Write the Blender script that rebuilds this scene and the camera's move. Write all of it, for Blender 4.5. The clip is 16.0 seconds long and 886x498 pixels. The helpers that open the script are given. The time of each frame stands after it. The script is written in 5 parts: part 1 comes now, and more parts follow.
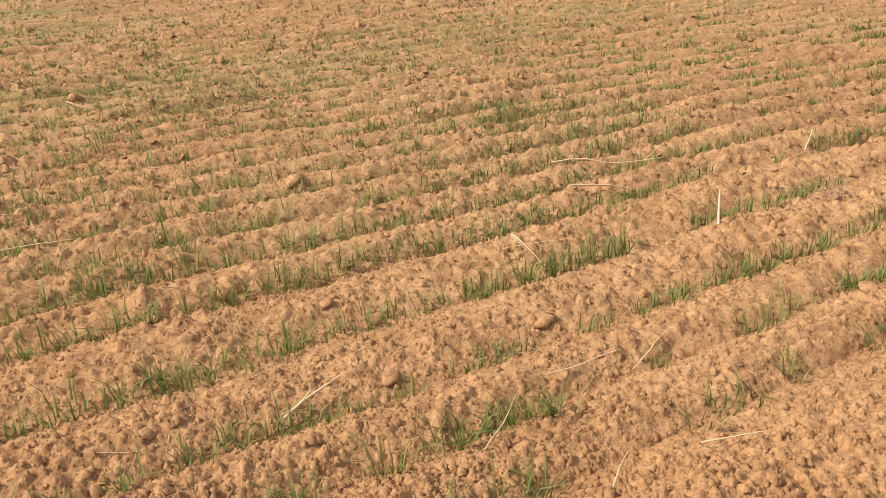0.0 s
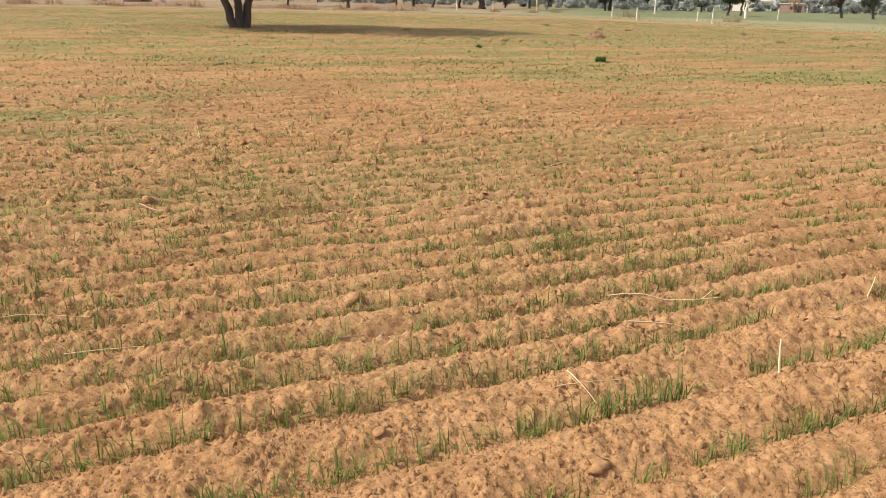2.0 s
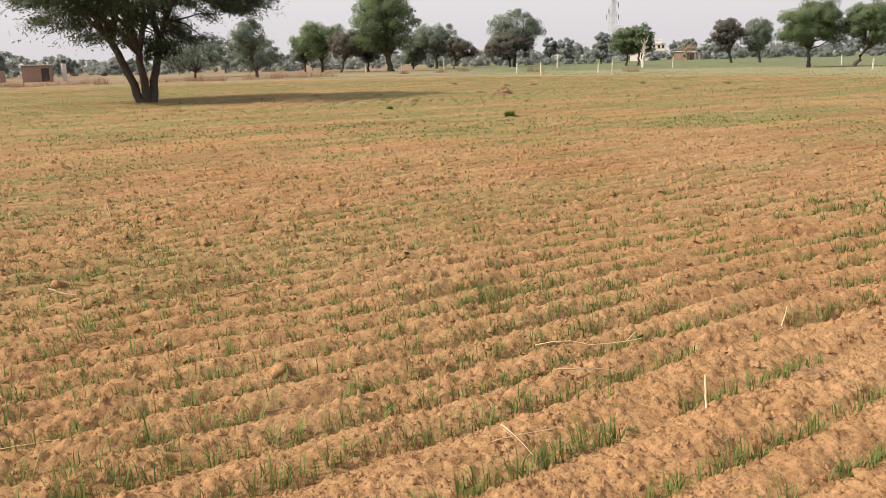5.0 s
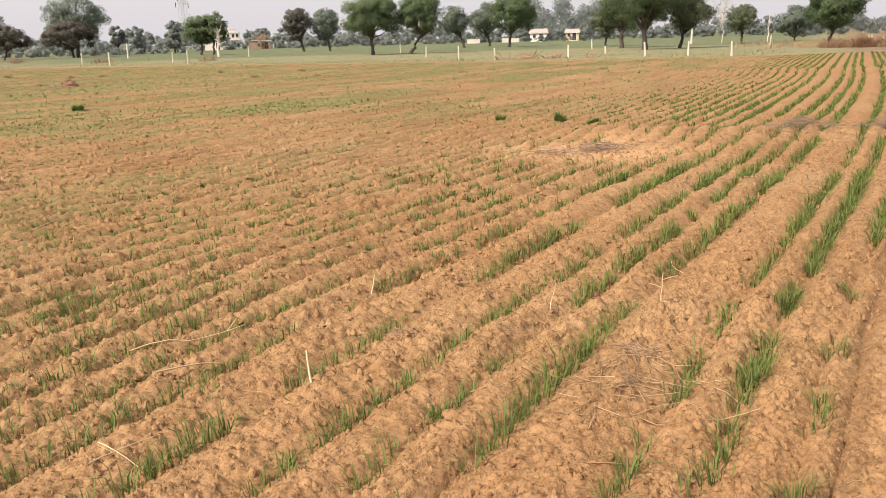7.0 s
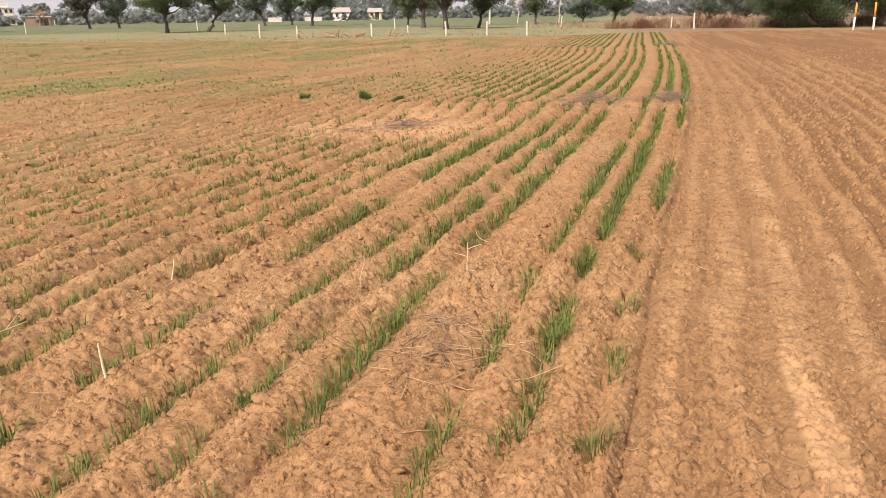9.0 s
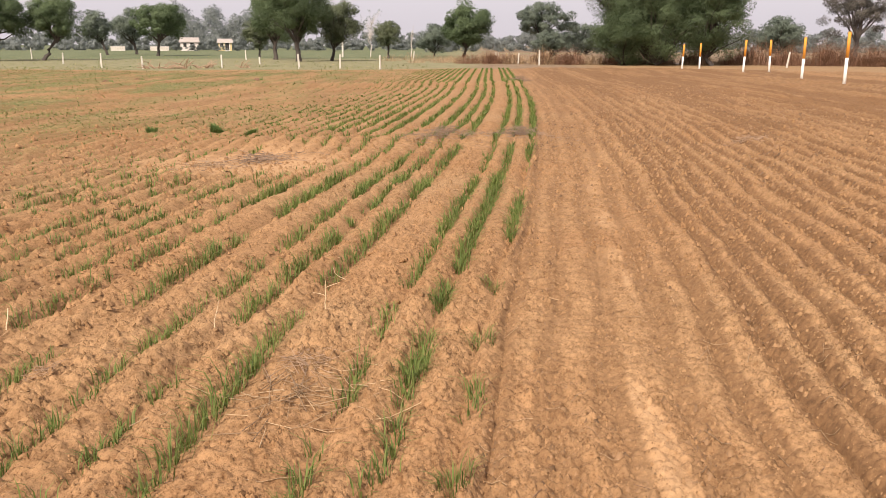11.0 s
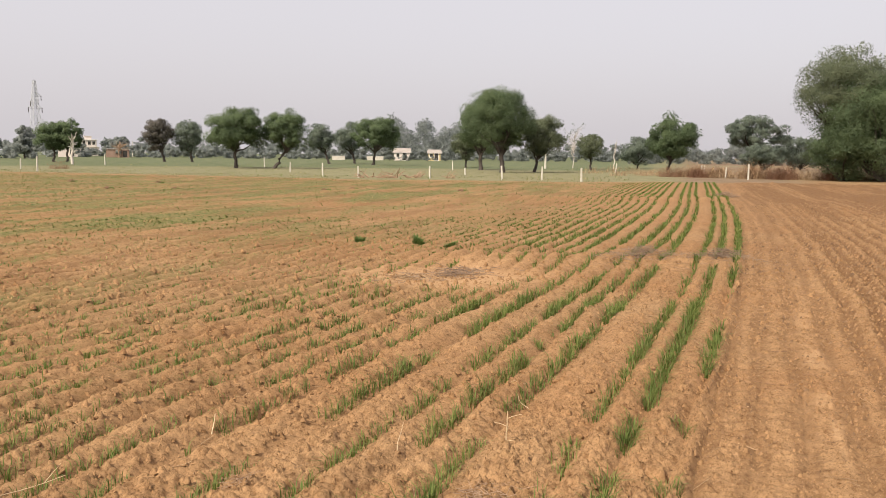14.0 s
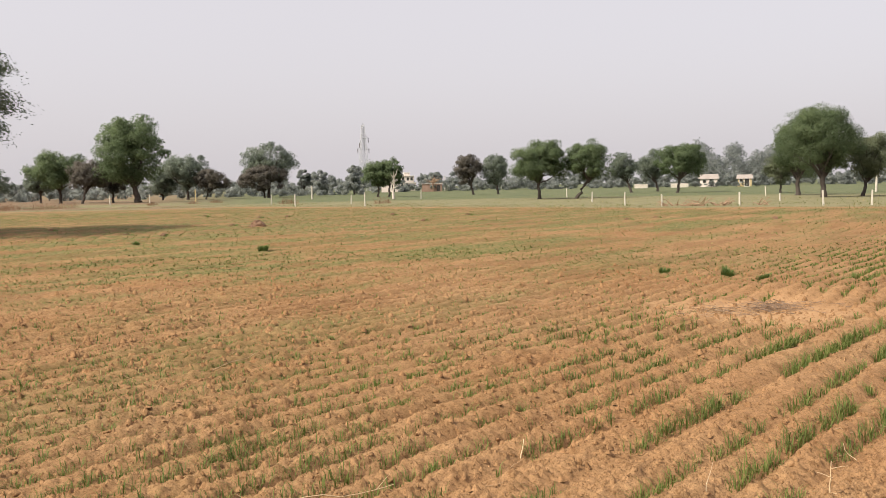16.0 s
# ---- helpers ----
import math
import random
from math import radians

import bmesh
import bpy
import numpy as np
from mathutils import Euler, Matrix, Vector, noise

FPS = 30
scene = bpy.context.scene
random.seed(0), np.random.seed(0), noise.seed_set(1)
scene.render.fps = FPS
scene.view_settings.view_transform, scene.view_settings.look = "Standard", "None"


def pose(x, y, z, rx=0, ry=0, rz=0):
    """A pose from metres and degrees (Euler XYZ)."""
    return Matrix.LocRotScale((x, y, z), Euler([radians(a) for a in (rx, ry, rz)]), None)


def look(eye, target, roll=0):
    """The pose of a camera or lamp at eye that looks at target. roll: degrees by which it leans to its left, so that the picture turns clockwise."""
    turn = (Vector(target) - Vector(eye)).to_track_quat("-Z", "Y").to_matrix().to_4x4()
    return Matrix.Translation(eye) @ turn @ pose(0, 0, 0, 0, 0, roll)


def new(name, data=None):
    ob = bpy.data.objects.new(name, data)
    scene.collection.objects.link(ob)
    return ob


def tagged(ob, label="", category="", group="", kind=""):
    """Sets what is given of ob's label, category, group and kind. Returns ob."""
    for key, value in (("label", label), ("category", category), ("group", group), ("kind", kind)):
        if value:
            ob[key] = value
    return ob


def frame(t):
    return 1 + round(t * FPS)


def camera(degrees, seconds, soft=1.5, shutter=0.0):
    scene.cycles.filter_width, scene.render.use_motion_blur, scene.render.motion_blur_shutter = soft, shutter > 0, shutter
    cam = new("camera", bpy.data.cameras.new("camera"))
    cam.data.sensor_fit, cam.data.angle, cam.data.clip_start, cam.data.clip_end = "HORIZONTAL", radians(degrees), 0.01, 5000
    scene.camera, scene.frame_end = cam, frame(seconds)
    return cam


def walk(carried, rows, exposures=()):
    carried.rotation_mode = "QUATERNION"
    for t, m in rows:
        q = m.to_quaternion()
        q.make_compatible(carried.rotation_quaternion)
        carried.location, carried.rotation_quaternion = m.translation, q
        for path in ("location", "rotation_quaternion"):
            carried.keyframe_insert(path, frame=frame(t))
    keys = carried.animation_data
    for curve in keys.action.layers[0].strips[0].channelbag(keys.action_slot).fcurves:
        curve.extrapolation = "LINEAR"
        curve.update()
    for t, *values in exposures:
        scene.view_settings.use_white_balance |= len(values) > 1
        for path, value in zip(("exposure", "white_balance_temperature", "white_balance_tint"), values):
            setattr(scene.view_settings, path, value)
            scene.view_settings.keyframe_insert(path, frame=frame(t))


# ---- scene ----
cam = camera(56.1, 16.0, soft=0.6)
PATH = [
    (0, (0.777, -0.751, 1.206), (0.713, 1.076, 0.396), -0.9),
    (0.5, (0.781, -0.754, 1.207), (0.747, 1.072, 0.39), 0.1),
    (1, (0.778, -0.751, 1.235), (0.747, 1.106, 0.493), 1.7),
    (1.5, (0.75, -0.75, 1.276), (0.649, 1.144, 0.642), 2.0),
    (2, (0.733, -0.749, 1.301), (0.553, 1.157, 0.723), 1.5),
    (2.5, (0.72, -0.754, 1.315), (0.432, 1.159, 0.806), 0.4),
    (3, (0.712, -0.756, 1.321), (0.295, 1.154, 0.9), -0.8),
    (3.2, (0.705, -0.762, 1.322), (0.246, 1.143, 0.924), -0.9),
    (3.75, (0.705, -0.757, 1.322), (0.166, 1.134, 0.954), -1.1),
    (4.3, (0.715, -0.752, 1.318), (0.314, 1.168, 0.930), -1.2),
    (4.8, (0.731, -0.745, 1.310), (0.608, 1.204, 0.881), -1.3),
    (5.3, (0.749, -0.739, 1.301), (0.938, 1.2, 0.847), -1.4),
    (5.5, (0.758, -0.739, 1.302), (1.077, 1.183, 0.85), -1.3),
    (6, (0.771, -0.726, 1.292), (1.392, 1.122, 0.846), -0.7),
    (6.5, (0.77, -0.728, 1.288), (1.565, 1.048, 0.824), -1.3),
    (7, (0.779, -0.72, 1.281), (1.684, 0.995, 0.791), -1.6),
    (7.5, (0.788, -0.716, 1.275), (1.777, 0.948, 0.772), -1.6),
    (8, (0.803, -0.716, 1.264), (1.884, 0.886, 0.749), -1.7),
    (8.5, (0.816, -0.715, 1.256), (2.002, 0.805, 0.725), -1.1),
    (9, (0.824, -0.709, 1.248), (2.086, 0.743, 0.703), -1.0),
    (9.5, (0.826, -0.711, 1.251), (2.132, 0.691, 0.678), -1.2),
    (10, (0.827, -0.713, 1.252), (2.192, 0.63, 0.676), -1.1),
    (10.2, (0.826, -0.715, 1.258), (2.227, 0.598, 0.7), -0.8),
    (10.8, (0.822, -0.718, 1.274), (2.309, 0.521, 0.770), -0.2),
    (11.5, (0.812, -0.722, 1.300), (2.360, 0.475, 0.888), 0.5),
    (12.3, (0.795, -0.729, 1.327), (2.327, 0.503, 0.96), 1.0),
    (12.5, (0.827, -0.718, 1.327), (2.339, 0.541, 0.968), 1.0),
    (13, (0.837, -0.728, 1.352), (2.306, 0.589, 1.023), 1.1),
    (13.5, (0.843, -0.725, 1.363), (2.184, 0.732, 1.082), 1.2),
    (14, (0.856, -0.738, 1.389), (2.063, 0.84, 1.165), 0.6),
    (14.5, (0.86, -0.768, 1.412), (2.01, 0.858, 1.229), 0.3),
    (15, (0.79, -0.821, 1.441), (1.828, 0.879, 1.27), 0.4),
    (15.5, (0.758, -0.846, 1.453), (1.584, 0.968, 1.291), -0.4),
    (16, (0.795, -0.807, 1.42), (1.371, 1.102, 1.269), -1.1),
]
walk(cam, [(t, look(eye, target, roll)) for t, eye, target, roll in PATH],
     exposures=[(0, 0.41, 6500, 10), (1.5, 0.35, 6500, 10), (2.5, 0.30, 6500, 10), (3, 0.16, 6500, 10), (4.2, 0.17, 6500, 9), (5.5, 0.32, 6500, 9), (7, 0.31, 6500, 10), (8.5, 0.27, 6500, 14), (10.2, 0.25, 6500, 17),
                (12.5, 0.17, 6500, 10), (13, 0.22, 6500, 10), (14, 0.07, 6500, 10), (14.5, -0.05, 6500, 10), (16, 0.09, 6500, 10)])

# ---- world and light ----
SUN_EL, SUN_AZ = radians(43), radians(256)          # azimuth from +y, clockwise
world = bpy.data.worlds.new("hazy_sky")
scene.world = world
world.use_nodes = True
wn, wl = world.node_tree.nodes, world.node_tree.links
wn.clear()
w_out, w_bg = wn.new("ShaderNodeOutputWorld"), wn.new("ShaderNodeBackground")
w_sky, w_hsv, w_mix = wn.new("ShaderNodeTexSky"), wn.new("ShaderNodeHueSaturation"), wn.new("ShaderNodeMix")
w_sky.sky_type, w_sky.sun_disc = "NISHITA", False
w_sky.sun_elevation, w_sky.sun_rotation = SUN_EL, SUN_AZ
w_sky.air_density, w_sky.dust_density, w_sky.ozone_density = 1.0, 6.0, 1.0
w_hsv.inputs["Saturation"].default_value = 0.55
w_mix.data_type = "RGBA"
w_mix.inputs[0].default_value = 0.64
w_mix.inputs[7].default_value = (6.55, 6.15, 6.40, 1)   # thick winter haze
wl.new(w_sky.outputs[0], w_hsv.inputs["Color"])
wl.new(w_hsv.outputs[0], w_mix.inputs[6])
wl.new(w_mix.outputs[2], w_bg.inputs["Color"])
w_bg.inputs["Strength"].default_value = 0.140
wl.new(w_bg.outputs[0], w_out.inputs[0])

sun = new("sun", bpy.data.lights.new("sun", "SUN"))
sun.data.energy, sun.data.angle, sun.data.color = 5.0, radians(1.0), (1.0, 0.90, 0.76)
to_sun = Vector((math.sin(SUN_AZ) * math.cos(SUN_EL), math.cos(SUN_AZ) * math.cos(SUN_EL), math.sin(SUN_EL)))
sun.matrix_world = look(to_sun * 50, (0, 0, 0))


# ---- materials ----
def material(name):
    m = bpy.data.materials.new(name)
    m.use_nodes = True
    nt = m.node_tree
    return m, nt.nodes, nt.links, nt.nodes["Principled BSDF"]


def ramp(n, stops):
    r = n.new("ShaderNodeValToRGB")
    while len(r.color_ramp.elements) < len(stops):
        r.color_ramp.elements.new(0.5)
    for e, (p, c) in zip(r.color_ramp.elements, stops):
        e.position, e.color = p, (*c, 1)
    return r


def noise_tex(n, l, scale, detail=4.0, rough=0.6, coord=None):
    t = n.new("ShaderNodeTexNoise")
    t.inputs["Scale"].default_value, t.inputs["Detail"].default_value, t.inputs["Roughness"].default_value = scale, detail, rough
    if coord:
        l.new(coord, t.inputs["Vector"])
    return t


def mix_rgb(n, l, a, b, fac, mode="MIX"):
    m = n.new("ShaderNodeMix")
    m.data_type, m.blend_type = "RGBA", mode
    for value, sock in ((fac, m.inputs[0]), (a, m.inputs[6]), (b, m.inputs[7])):
        if isinstance(value, (int, float)):
            sock.default_value = value
        elif isinstance(value, tuple):
            sock.default_value = (*value, 1)
        else:
            l.new(value, sock)
    return m.outputs[2]


def bump(n, l, height, strength, distance, bsdf):
    b = n.new("ShaderNodeBump")
    b.inputs["Strength"].default_value, b.inputs["Distance"].default_value = strength, distance
    l.new(height, b.inputs["Height"])
    l.new(b.outputs[0], bsdf.inputs["Normal"])


def plain(name, dark, light, scale=8.0, rough=0.8, relief=0.3, depth=0.01, metal=0.0):
    """A worn surface: two scales of noise between two colours, with fine relief."""
    m, n, l, b = material(name)
    co = n.new("ShaderNodeTexCoord").outputs["Object"]
    big, fine = noise_tex(n, l, scale * 0.25, 3, 0.6, co), noise_tex(n, l, scale * 3, 5, 0.7, co)
    r = ramp(n, [(0.3, dark), (0.7, light)])
    mx = n.new("ShaderNodeMath")
    mx.operation = "MULTIPLY_ADD"
    mx.inputs[1].default_value = 0.5
    l.new(big.outputs[0], mx.inputs[0])
    half = n.new("ShaderNodeMath")
    half.operation = "MULTIPLY"
    half.inputs[1].default_value = 0.5
    l.new(fine.outputs[0], half.inputs[0])
    l.new(half.outputs[0], mx.inputs[2])
    l.new(mx.outputs[0], r.inputs[0])
    l.new(r.outputs[0], b.inputs["Base Color"])
    b.inputs["Roughness"].default_value, b.inputs["Metallic"].default_value = rough, metal
    b.inputs["Specular IOR Level"].default_value = 0.25
    bump(n, l, fine.outputs[0], relief, depth, b)
    return m


def foliage(name, dark, light, through_light=0.25, brown=None):
    """Leaves: every leaf its own shade, thin enough to let some light through."""
    m, n, l, b = material(name)
    rnd = n.new("ShaderNodeNewGeometry").outputs["Random Per Island"]
    stops = [(0.0, dark), (0.75, light)] if not brown else [(0.0, dark), (0.7, light), (0.88, light), (1.0, brown)]
    r = ramp(n, stops)
    l.new(rnd, r.inputs[0])
    co = n.new("ShaderNodeTexCoord").outputs["Object"]
    patch = ramp(n, [(0.35, (0.9, 0.91, 0.9)), (0.65, (1.08, 1.06, 1.0))])
    l.new(noise_tex(n, l, 0.7, 2, 0.5, co).outputs[0], patch.inputs[0])
    col = mix_rgb(n, l, r.outputs[0], patch.outputs[0], 1.0, "MULTIPLY")
    l.new(col, b.inputs["Base Color"])
    b.inputs["Roughness"].default_value, b.inputs["Specular IOR Level"].default_value = 0.65, 0.25
    tr = n.new("ShaderNodeBsdfTranslucent")
    l.new(col, tr.inputs["Color"])
    ms = n.new("ShaderNodeMixShader")
    ms.inputs[0].default_value = through_light
    l.new(b.outputs[0], ms.inputs[1])
    l.new(tr.outputs[0], ms.inputs[2])
    l.new(ms.outputs[0], n["Material Output"].inputs[0])
    return m


def soil_nodes(n, l, co):
    """Sandy loam: colour and height outputs."""
    large, mid, fine, grit = (noise_tex(n, l, s, d, r, co) for s, d, r in ((0.35, 3, 0.6), (7, 6, 0.78), (85, 5, 0.72), (260, 3, 0.7)))
    base = ramp(n, [(0.32, (0.276, 0.154, 0.073)), (0.68, (0.304, 0.187, 0.095))])
    l.new(large.outputs[0], base.inputs[0])
    patch = ramp(n, [(0.34, (0.80, 0.77, 0.745)), (0.52, (0.99, 0.99, 0.99)), (0.68, (1.10, 1.11, 1.13))])
    l.new(mid.outputs[0], patch.inputs[0])
    col = mix_rgb(n, l, base.outputs[0], patch.outputs[0], 1.0, "MULTIPLY")
    speck = ramp(n, [(0.35, (0.50, 0.44, 0.39)), (0.46, (0.98, 0.98, 0.98)), (0.66, (1.22, 1.21, 1.19))])
    l.new(fine.outputs[0], speck.inputs[0])
    col = mix_rgb(n, l, col, speck.outputs[0], 0.9, "MULTIPLY")
    clot = ramp(n, [(0.34, (0.62, 0.57, 0.52)), (0.46, (0.99, 0.99, 0.99)), (0.68, (1.16, 1.16, 1.15))])
    l.new(noise_tex(n, l, 24, 4, 0.65, co).outputs[0], clot.inputs[0])
    col = mix_rgb(n, l, col, clot.outputs[0], 0.9, "MULTIPLY")
    # fine gritty relief
    rub = noise_tex(n, l, 110, 4, 0.65, co)
    h = n.new("ShaderNodeMath")
    h.operation, h.inputs[1].default_value = "MULTIPLY_ADD", 0.4
    l.new(grit.outputs[0], h.inputs[0])
    l.new(rub.outputs[0], h.inputs[2])
    return col, h.outputs[0]


def soil_material():
    m, n, l, b = material("field_soil")
    co = n.new("ShaderNodeTexCoord").outputs["Object"]
    col, h = soil_nodes(n, l, co)

    def mask(name):
        a = n.new("ShaderNodeAttribute")
        a.attribute_name = name
        return a.outputs["Fac"]
    # rough grazed verge, irrigated far crop, dry scrub land, weedy sward in the field, bare damp crust with furrow
    # shade painted in
    for name, dark, light, scale in (("weedy", (0.070, 0.090, 0.028), (0.245, 0.198, 0.086), 11), ("verge", (0.140, 0.140, 0.072), (0.260, 0.230, 0.132), 1.2),
                                     ("crop", (0.080, 0.102, 0.052), (0.165, 0.172, 0.092), 0.5), ("scrub", (0.140, 0.098, 0.062), (0.265, 0.190, 0.122), 0.8),
                                     ("sand", (0.41, 0.245, 0.120), (0.52, 0.335, 0.182), 9), ("crust_shade", (0.105, 0.056, 0.027), (0.245, 0.136, 0.064), 30)):
        r = ramp(n, [(0.32, dark), (0.68, light)])
        l.new(noise_tex(n, l, scale, 6, 0.72, co).outputs[0], r.inputs[0])
        col = mix_rgb(n, l, col, r.outputs[0], mask(name))
    l.new(col, b.inputs["Base Color"])
    b.inputs["Roughness"].default_value, b.inputs["Specular IOR Level"].default_value = 0.95, 0.1
    bump(n, l, h, 0.8, 0.0045, b)
    return m


def clod_material():
    m, n, l, b = material("dry_clod")
    co = n.new("ShaderNodeNewGeometry").outputs["Position"]
    col, h = soil_nodes(n, l, co)
    l.new(mix_rgb(n, l, col, (0.97, 0.96, 0.95), 1.0, "MULTIPLY"), b.inputs["Base Color"])
    b.inputs["Roughness"].default_value, b.inputs["Specular IOR Level"].default_value = 0.95, 0.1
    bump(n, l, h, 0.8, 0.004, b)
    return m


M_SOIL, M_CLOD = soil_material(), clod_material()
M_WHEAT = foliage("wheat_blade", (0.085, 0.130, 0.028), (0.170, 0.215, 0.056), 0.4, (0.24, 0.23, 0.09))
M_WEED = foliage("weedy_blade", (0.088, 0.125, 0.032), (0.200, 0.215, 0.070), 0.3, (0.42, 0.33, 0.15))
M_LUSH = foliage("lush_tuft", (0.110, 0.175, 0.052), (0.185, 0.265, 0.082), 0.5)
M_STRAW = foliage("dry_straw", (0.20, 0.125, 0.072), (0.44, 0.31, 0.185), 0.05, (0.13, 0.085, 0.06))
M_CLOTS = foliage("clotted_earth", (0.12, 0.066, 0.032), (0.28, 0.160, 0.078), 0.0)
M_TWIG = plain("dead_twig", (0.22, 0.14, 0.088), (0.42, 0.29, 0.19), 20)
M_PALE = plain("bleached_stalk", (0.42, 0.30, 0.17), (0.60, 0.45, 0.28), 40)
M_STUB = plain("bleached_stub", (0.58, 0.46, 0.28), (0.80, 0.68, 0.46), 60)
M_BARK = plain("dark_bark", (0.045, 0.038, 0.033), (0.105, 0.086, 0.072), 6, 0.9, 0.6, 0.03)
M_PALEBARK = plain("bleached_bark", (0.38, 0.33, 0.28), (0.68, 0.62, 0.55), 6, 0.9)
M_LEAF = foliage("green_leaf", (0.138, 0.185, 0.098), (0.176, 0.232, 0.122), 0.6)
M_LEAF_NEAR = foliage("feathery_leaf", (0.070, 0.092, 0.052), (0.118, 0.146, 0.078), 0.4)
M_LEAF_OLIVE = foliage("olive_leaf", (0.170, 0.195, 0.125), (0.218, 0.248, 0.152), 0.6)
# greyer leaf for trees farther off: some haze is put into the colour
M_LEAF_HAZE = foliage("haze_tinted_leaf", (0.185, 0.222, 0.178), (0.232, 0.272, 0.216), 0.6)
# farthest foliage: distance haze painted in as a pale grey leaf colour
M_LEAF_FAR = foliage("haze_pale_leaf", (0.265, 0.290, 0.280), (0.300, 0.326, 0.312), 0.6)
M_LEAF_BROWN = foliage("brownish_leaf", (0.145, 0.134, 0.116), (0.190, 0.172, 0.148), 0.55)
M_DRYBRUSH = foliage("dry_brush", (0.140, 0.070, 0.042), (0.275, 0.150, 0.090), 0.1)
M_WHITE = plain("white_paint", (0.58, 0.55, 0.48), (0.80, 0.78, 0.72), 10, 0.7)
M_ORANGE = plain("orange_paint", (0.52, 0.20, 0.025), (0.68, 0.30, 0.045), 10, 0.6)
M_CONCRETE = plain("limewashed_concrete", (0.44, 0.40, 0.33), (0.64, 0.60, 0.52), 10, 0.85)
M_YELLOW = plain("yellow_plaster", (0.50, 0.39, 0.20), (0.62, 0.50, 0.29), 3, 0.85)
M_CREAM = plain("cream_plaster", (0.62, 0.54, 0.49), (0.74, 0.66, 0.61), 1.5, 0.85)
M_BRICK = plain("brick_wall", (0.23, 0.155, 0.118), (0.33, 0.225, 0.172), 4, 0.9)
M_EARTH = plain("dark_earth", (0.12, 0.07, 0.045), (0.26, 0.155, 0.095), 10, 0.95, 0.6, 0.03)
M_THATCH = plain("thatch_roof", (0.27, 0.235, 0.205), (0.41, 0.365, 0.325), 4, 0.9)
M_TRASH = plain("matted_trash", (0.15, 0.105, 0.074), (0.31, 0.225, 0.160), 20)
M_DARK = plain("dark_opening", (0.03, 0.028, 0.027), (0.06, 0.055, 0.05), 4, 0.6)
# steel lightened for the far pylon: haze is part of this colour
M_STEEL = plain("galvanised_steel_hazed", (0.50, 0.51, 0.53), (0.60, 0.61, 0.63), 4, 0.5, metal=0.2)


# ---- mesh helpers ----
def mesh_arrays(name, verts, faces, mat, smooth=True):
    """One mesh from arrays: verts (n, 3), faces a list of (m, k) index arrays."""
    me = bpy.data.meshes.new(name)
    verts = np.asarray(verts, np.float32)
    loops = np.concatenate([f.ravel() for f in faces]).astype(np.int32)
    sizes = np.concatenate([np.full(len(f), f.shape[1], np.int32) for f in faces])
    starts = np.concatenate([[0], np.cumsum(sizes)[:-1]]).astype(np.int32)
    me.vertices.add(len(verts))
    me.vertices.foreach_set("co", verts.ravel())
    me.loops.add(len(loops))
    me.loops.foreach_set("vertex_index", loops)
    me.polygons.add(len(sizes))
    me.polygons.foreach_set("loop_start", starts)
    me.polygons.foreach_set("use_smooth", np.full(len(sizes), smooth))
    me.update(calc_edges=True)
    me.materials.append(mat)
    return me


def soften(me, normals):
    """Rounded shading for a crown: each leaf takes the lie of the clump it belongs to."""
    me.normals_split_custom_set_from_vertices(normals.tolist())


def empty(name, x, y, z=0.0, turn=0.0):
    ob = new(name)
    ob.matrix_world = pose(x, y, z, 0, 0, turn)
    return ob


def under(name, me, parent, label=""):
    ob = new(name, me)
    ob.parent = parent
    return tagged(ob, label)


def part(name, bm, mat, parent, label=""):
    me = bpy.data.meshes.new(name)
    bm.to_mesh(me)
    bm.free()
    me.materials.append(mat)
    return under(name, me, parent, label)


def box(bm, x0, x1, y0, y1, z0, z1):
    m = Matrix.Translation(((x0 + x1) / 2, (y0 + y1) / 2, (z0 + z1) / 2)) @ Matrix.Diagonal((x1 - x0, y1 - y0, z1 - z0, 1))
    return bmesh.ops.create_cube(bm, size=1, matrix=m)["verts"]


def tube_arrays(points, radii, sides=6):
    """Verts and quads of a tapering tube along points, closed at its end by a tiny ring."""
    pts, n = np.asarray(points, float), len(points)
    tang = np.gradient(pts, axis=0)
    tang /= np.linalg.norm(tang, axis=1)[:, None] + 1e-9
    ref = np.where(np.abs(tang[:, 2:3]) > 0.9, [[1.0, 0, 0]], [[0, 0, 1.0]])
    a = np.cross(tang, ref)
    a /= np.linalg.norm(a, axis=1)[:, None]
    b = np.cross(tang, a)
    th = np.arange(sides) * 2 * np.pi / sides
    v = pts[:, None] + np.asarray(radii)[:, None, None] * (np.cos(th)[None, :, None] * a[:, None] + np.sin(th)[None, :, None] * b[:, None])
    i, j = np.meshgrid(np.arange(n - 1), np.arange(sides), indexing="ij")
    k = (j + 1) % sides
    q = np.stack([i * sides + j, i * sides + k, (i + 1) * sides + k, (i + 1) * sides + j], -1).reshape(-1, 4)
    return v.reshape(-1, 3), q


def tubes_mesh(name, lines, mat, sides=6):
    vs, qs, base = [], [], 0
    for points, radii in lines:
        v, q = tube_arrays(points, radii, sides)
        vs.append(v)
        qs.append(q + base)
        base += len(v)
    return mesh_arrays(name, np.concatenate(vs), [np.concatenate(qs)], mat)


# ---- noise on arrays ----
def hash01(ix, iy, seed):
    h = (ix.astype(np.int64) * 374761393 + iy.astype(np.int64) * 668265263 + seed * 982451653) & 0xFFFFFFFF
    h = ((h ^ (h >> 13)) * 1274126177) & 0xFFFFFFFF
    h = ((h ^ (h >> 15)) * 2246822519) & 0xFFFFFFFF
    return ((h ^ (h >> 16)) & 0xFFFFFF) / float(0x1000000)


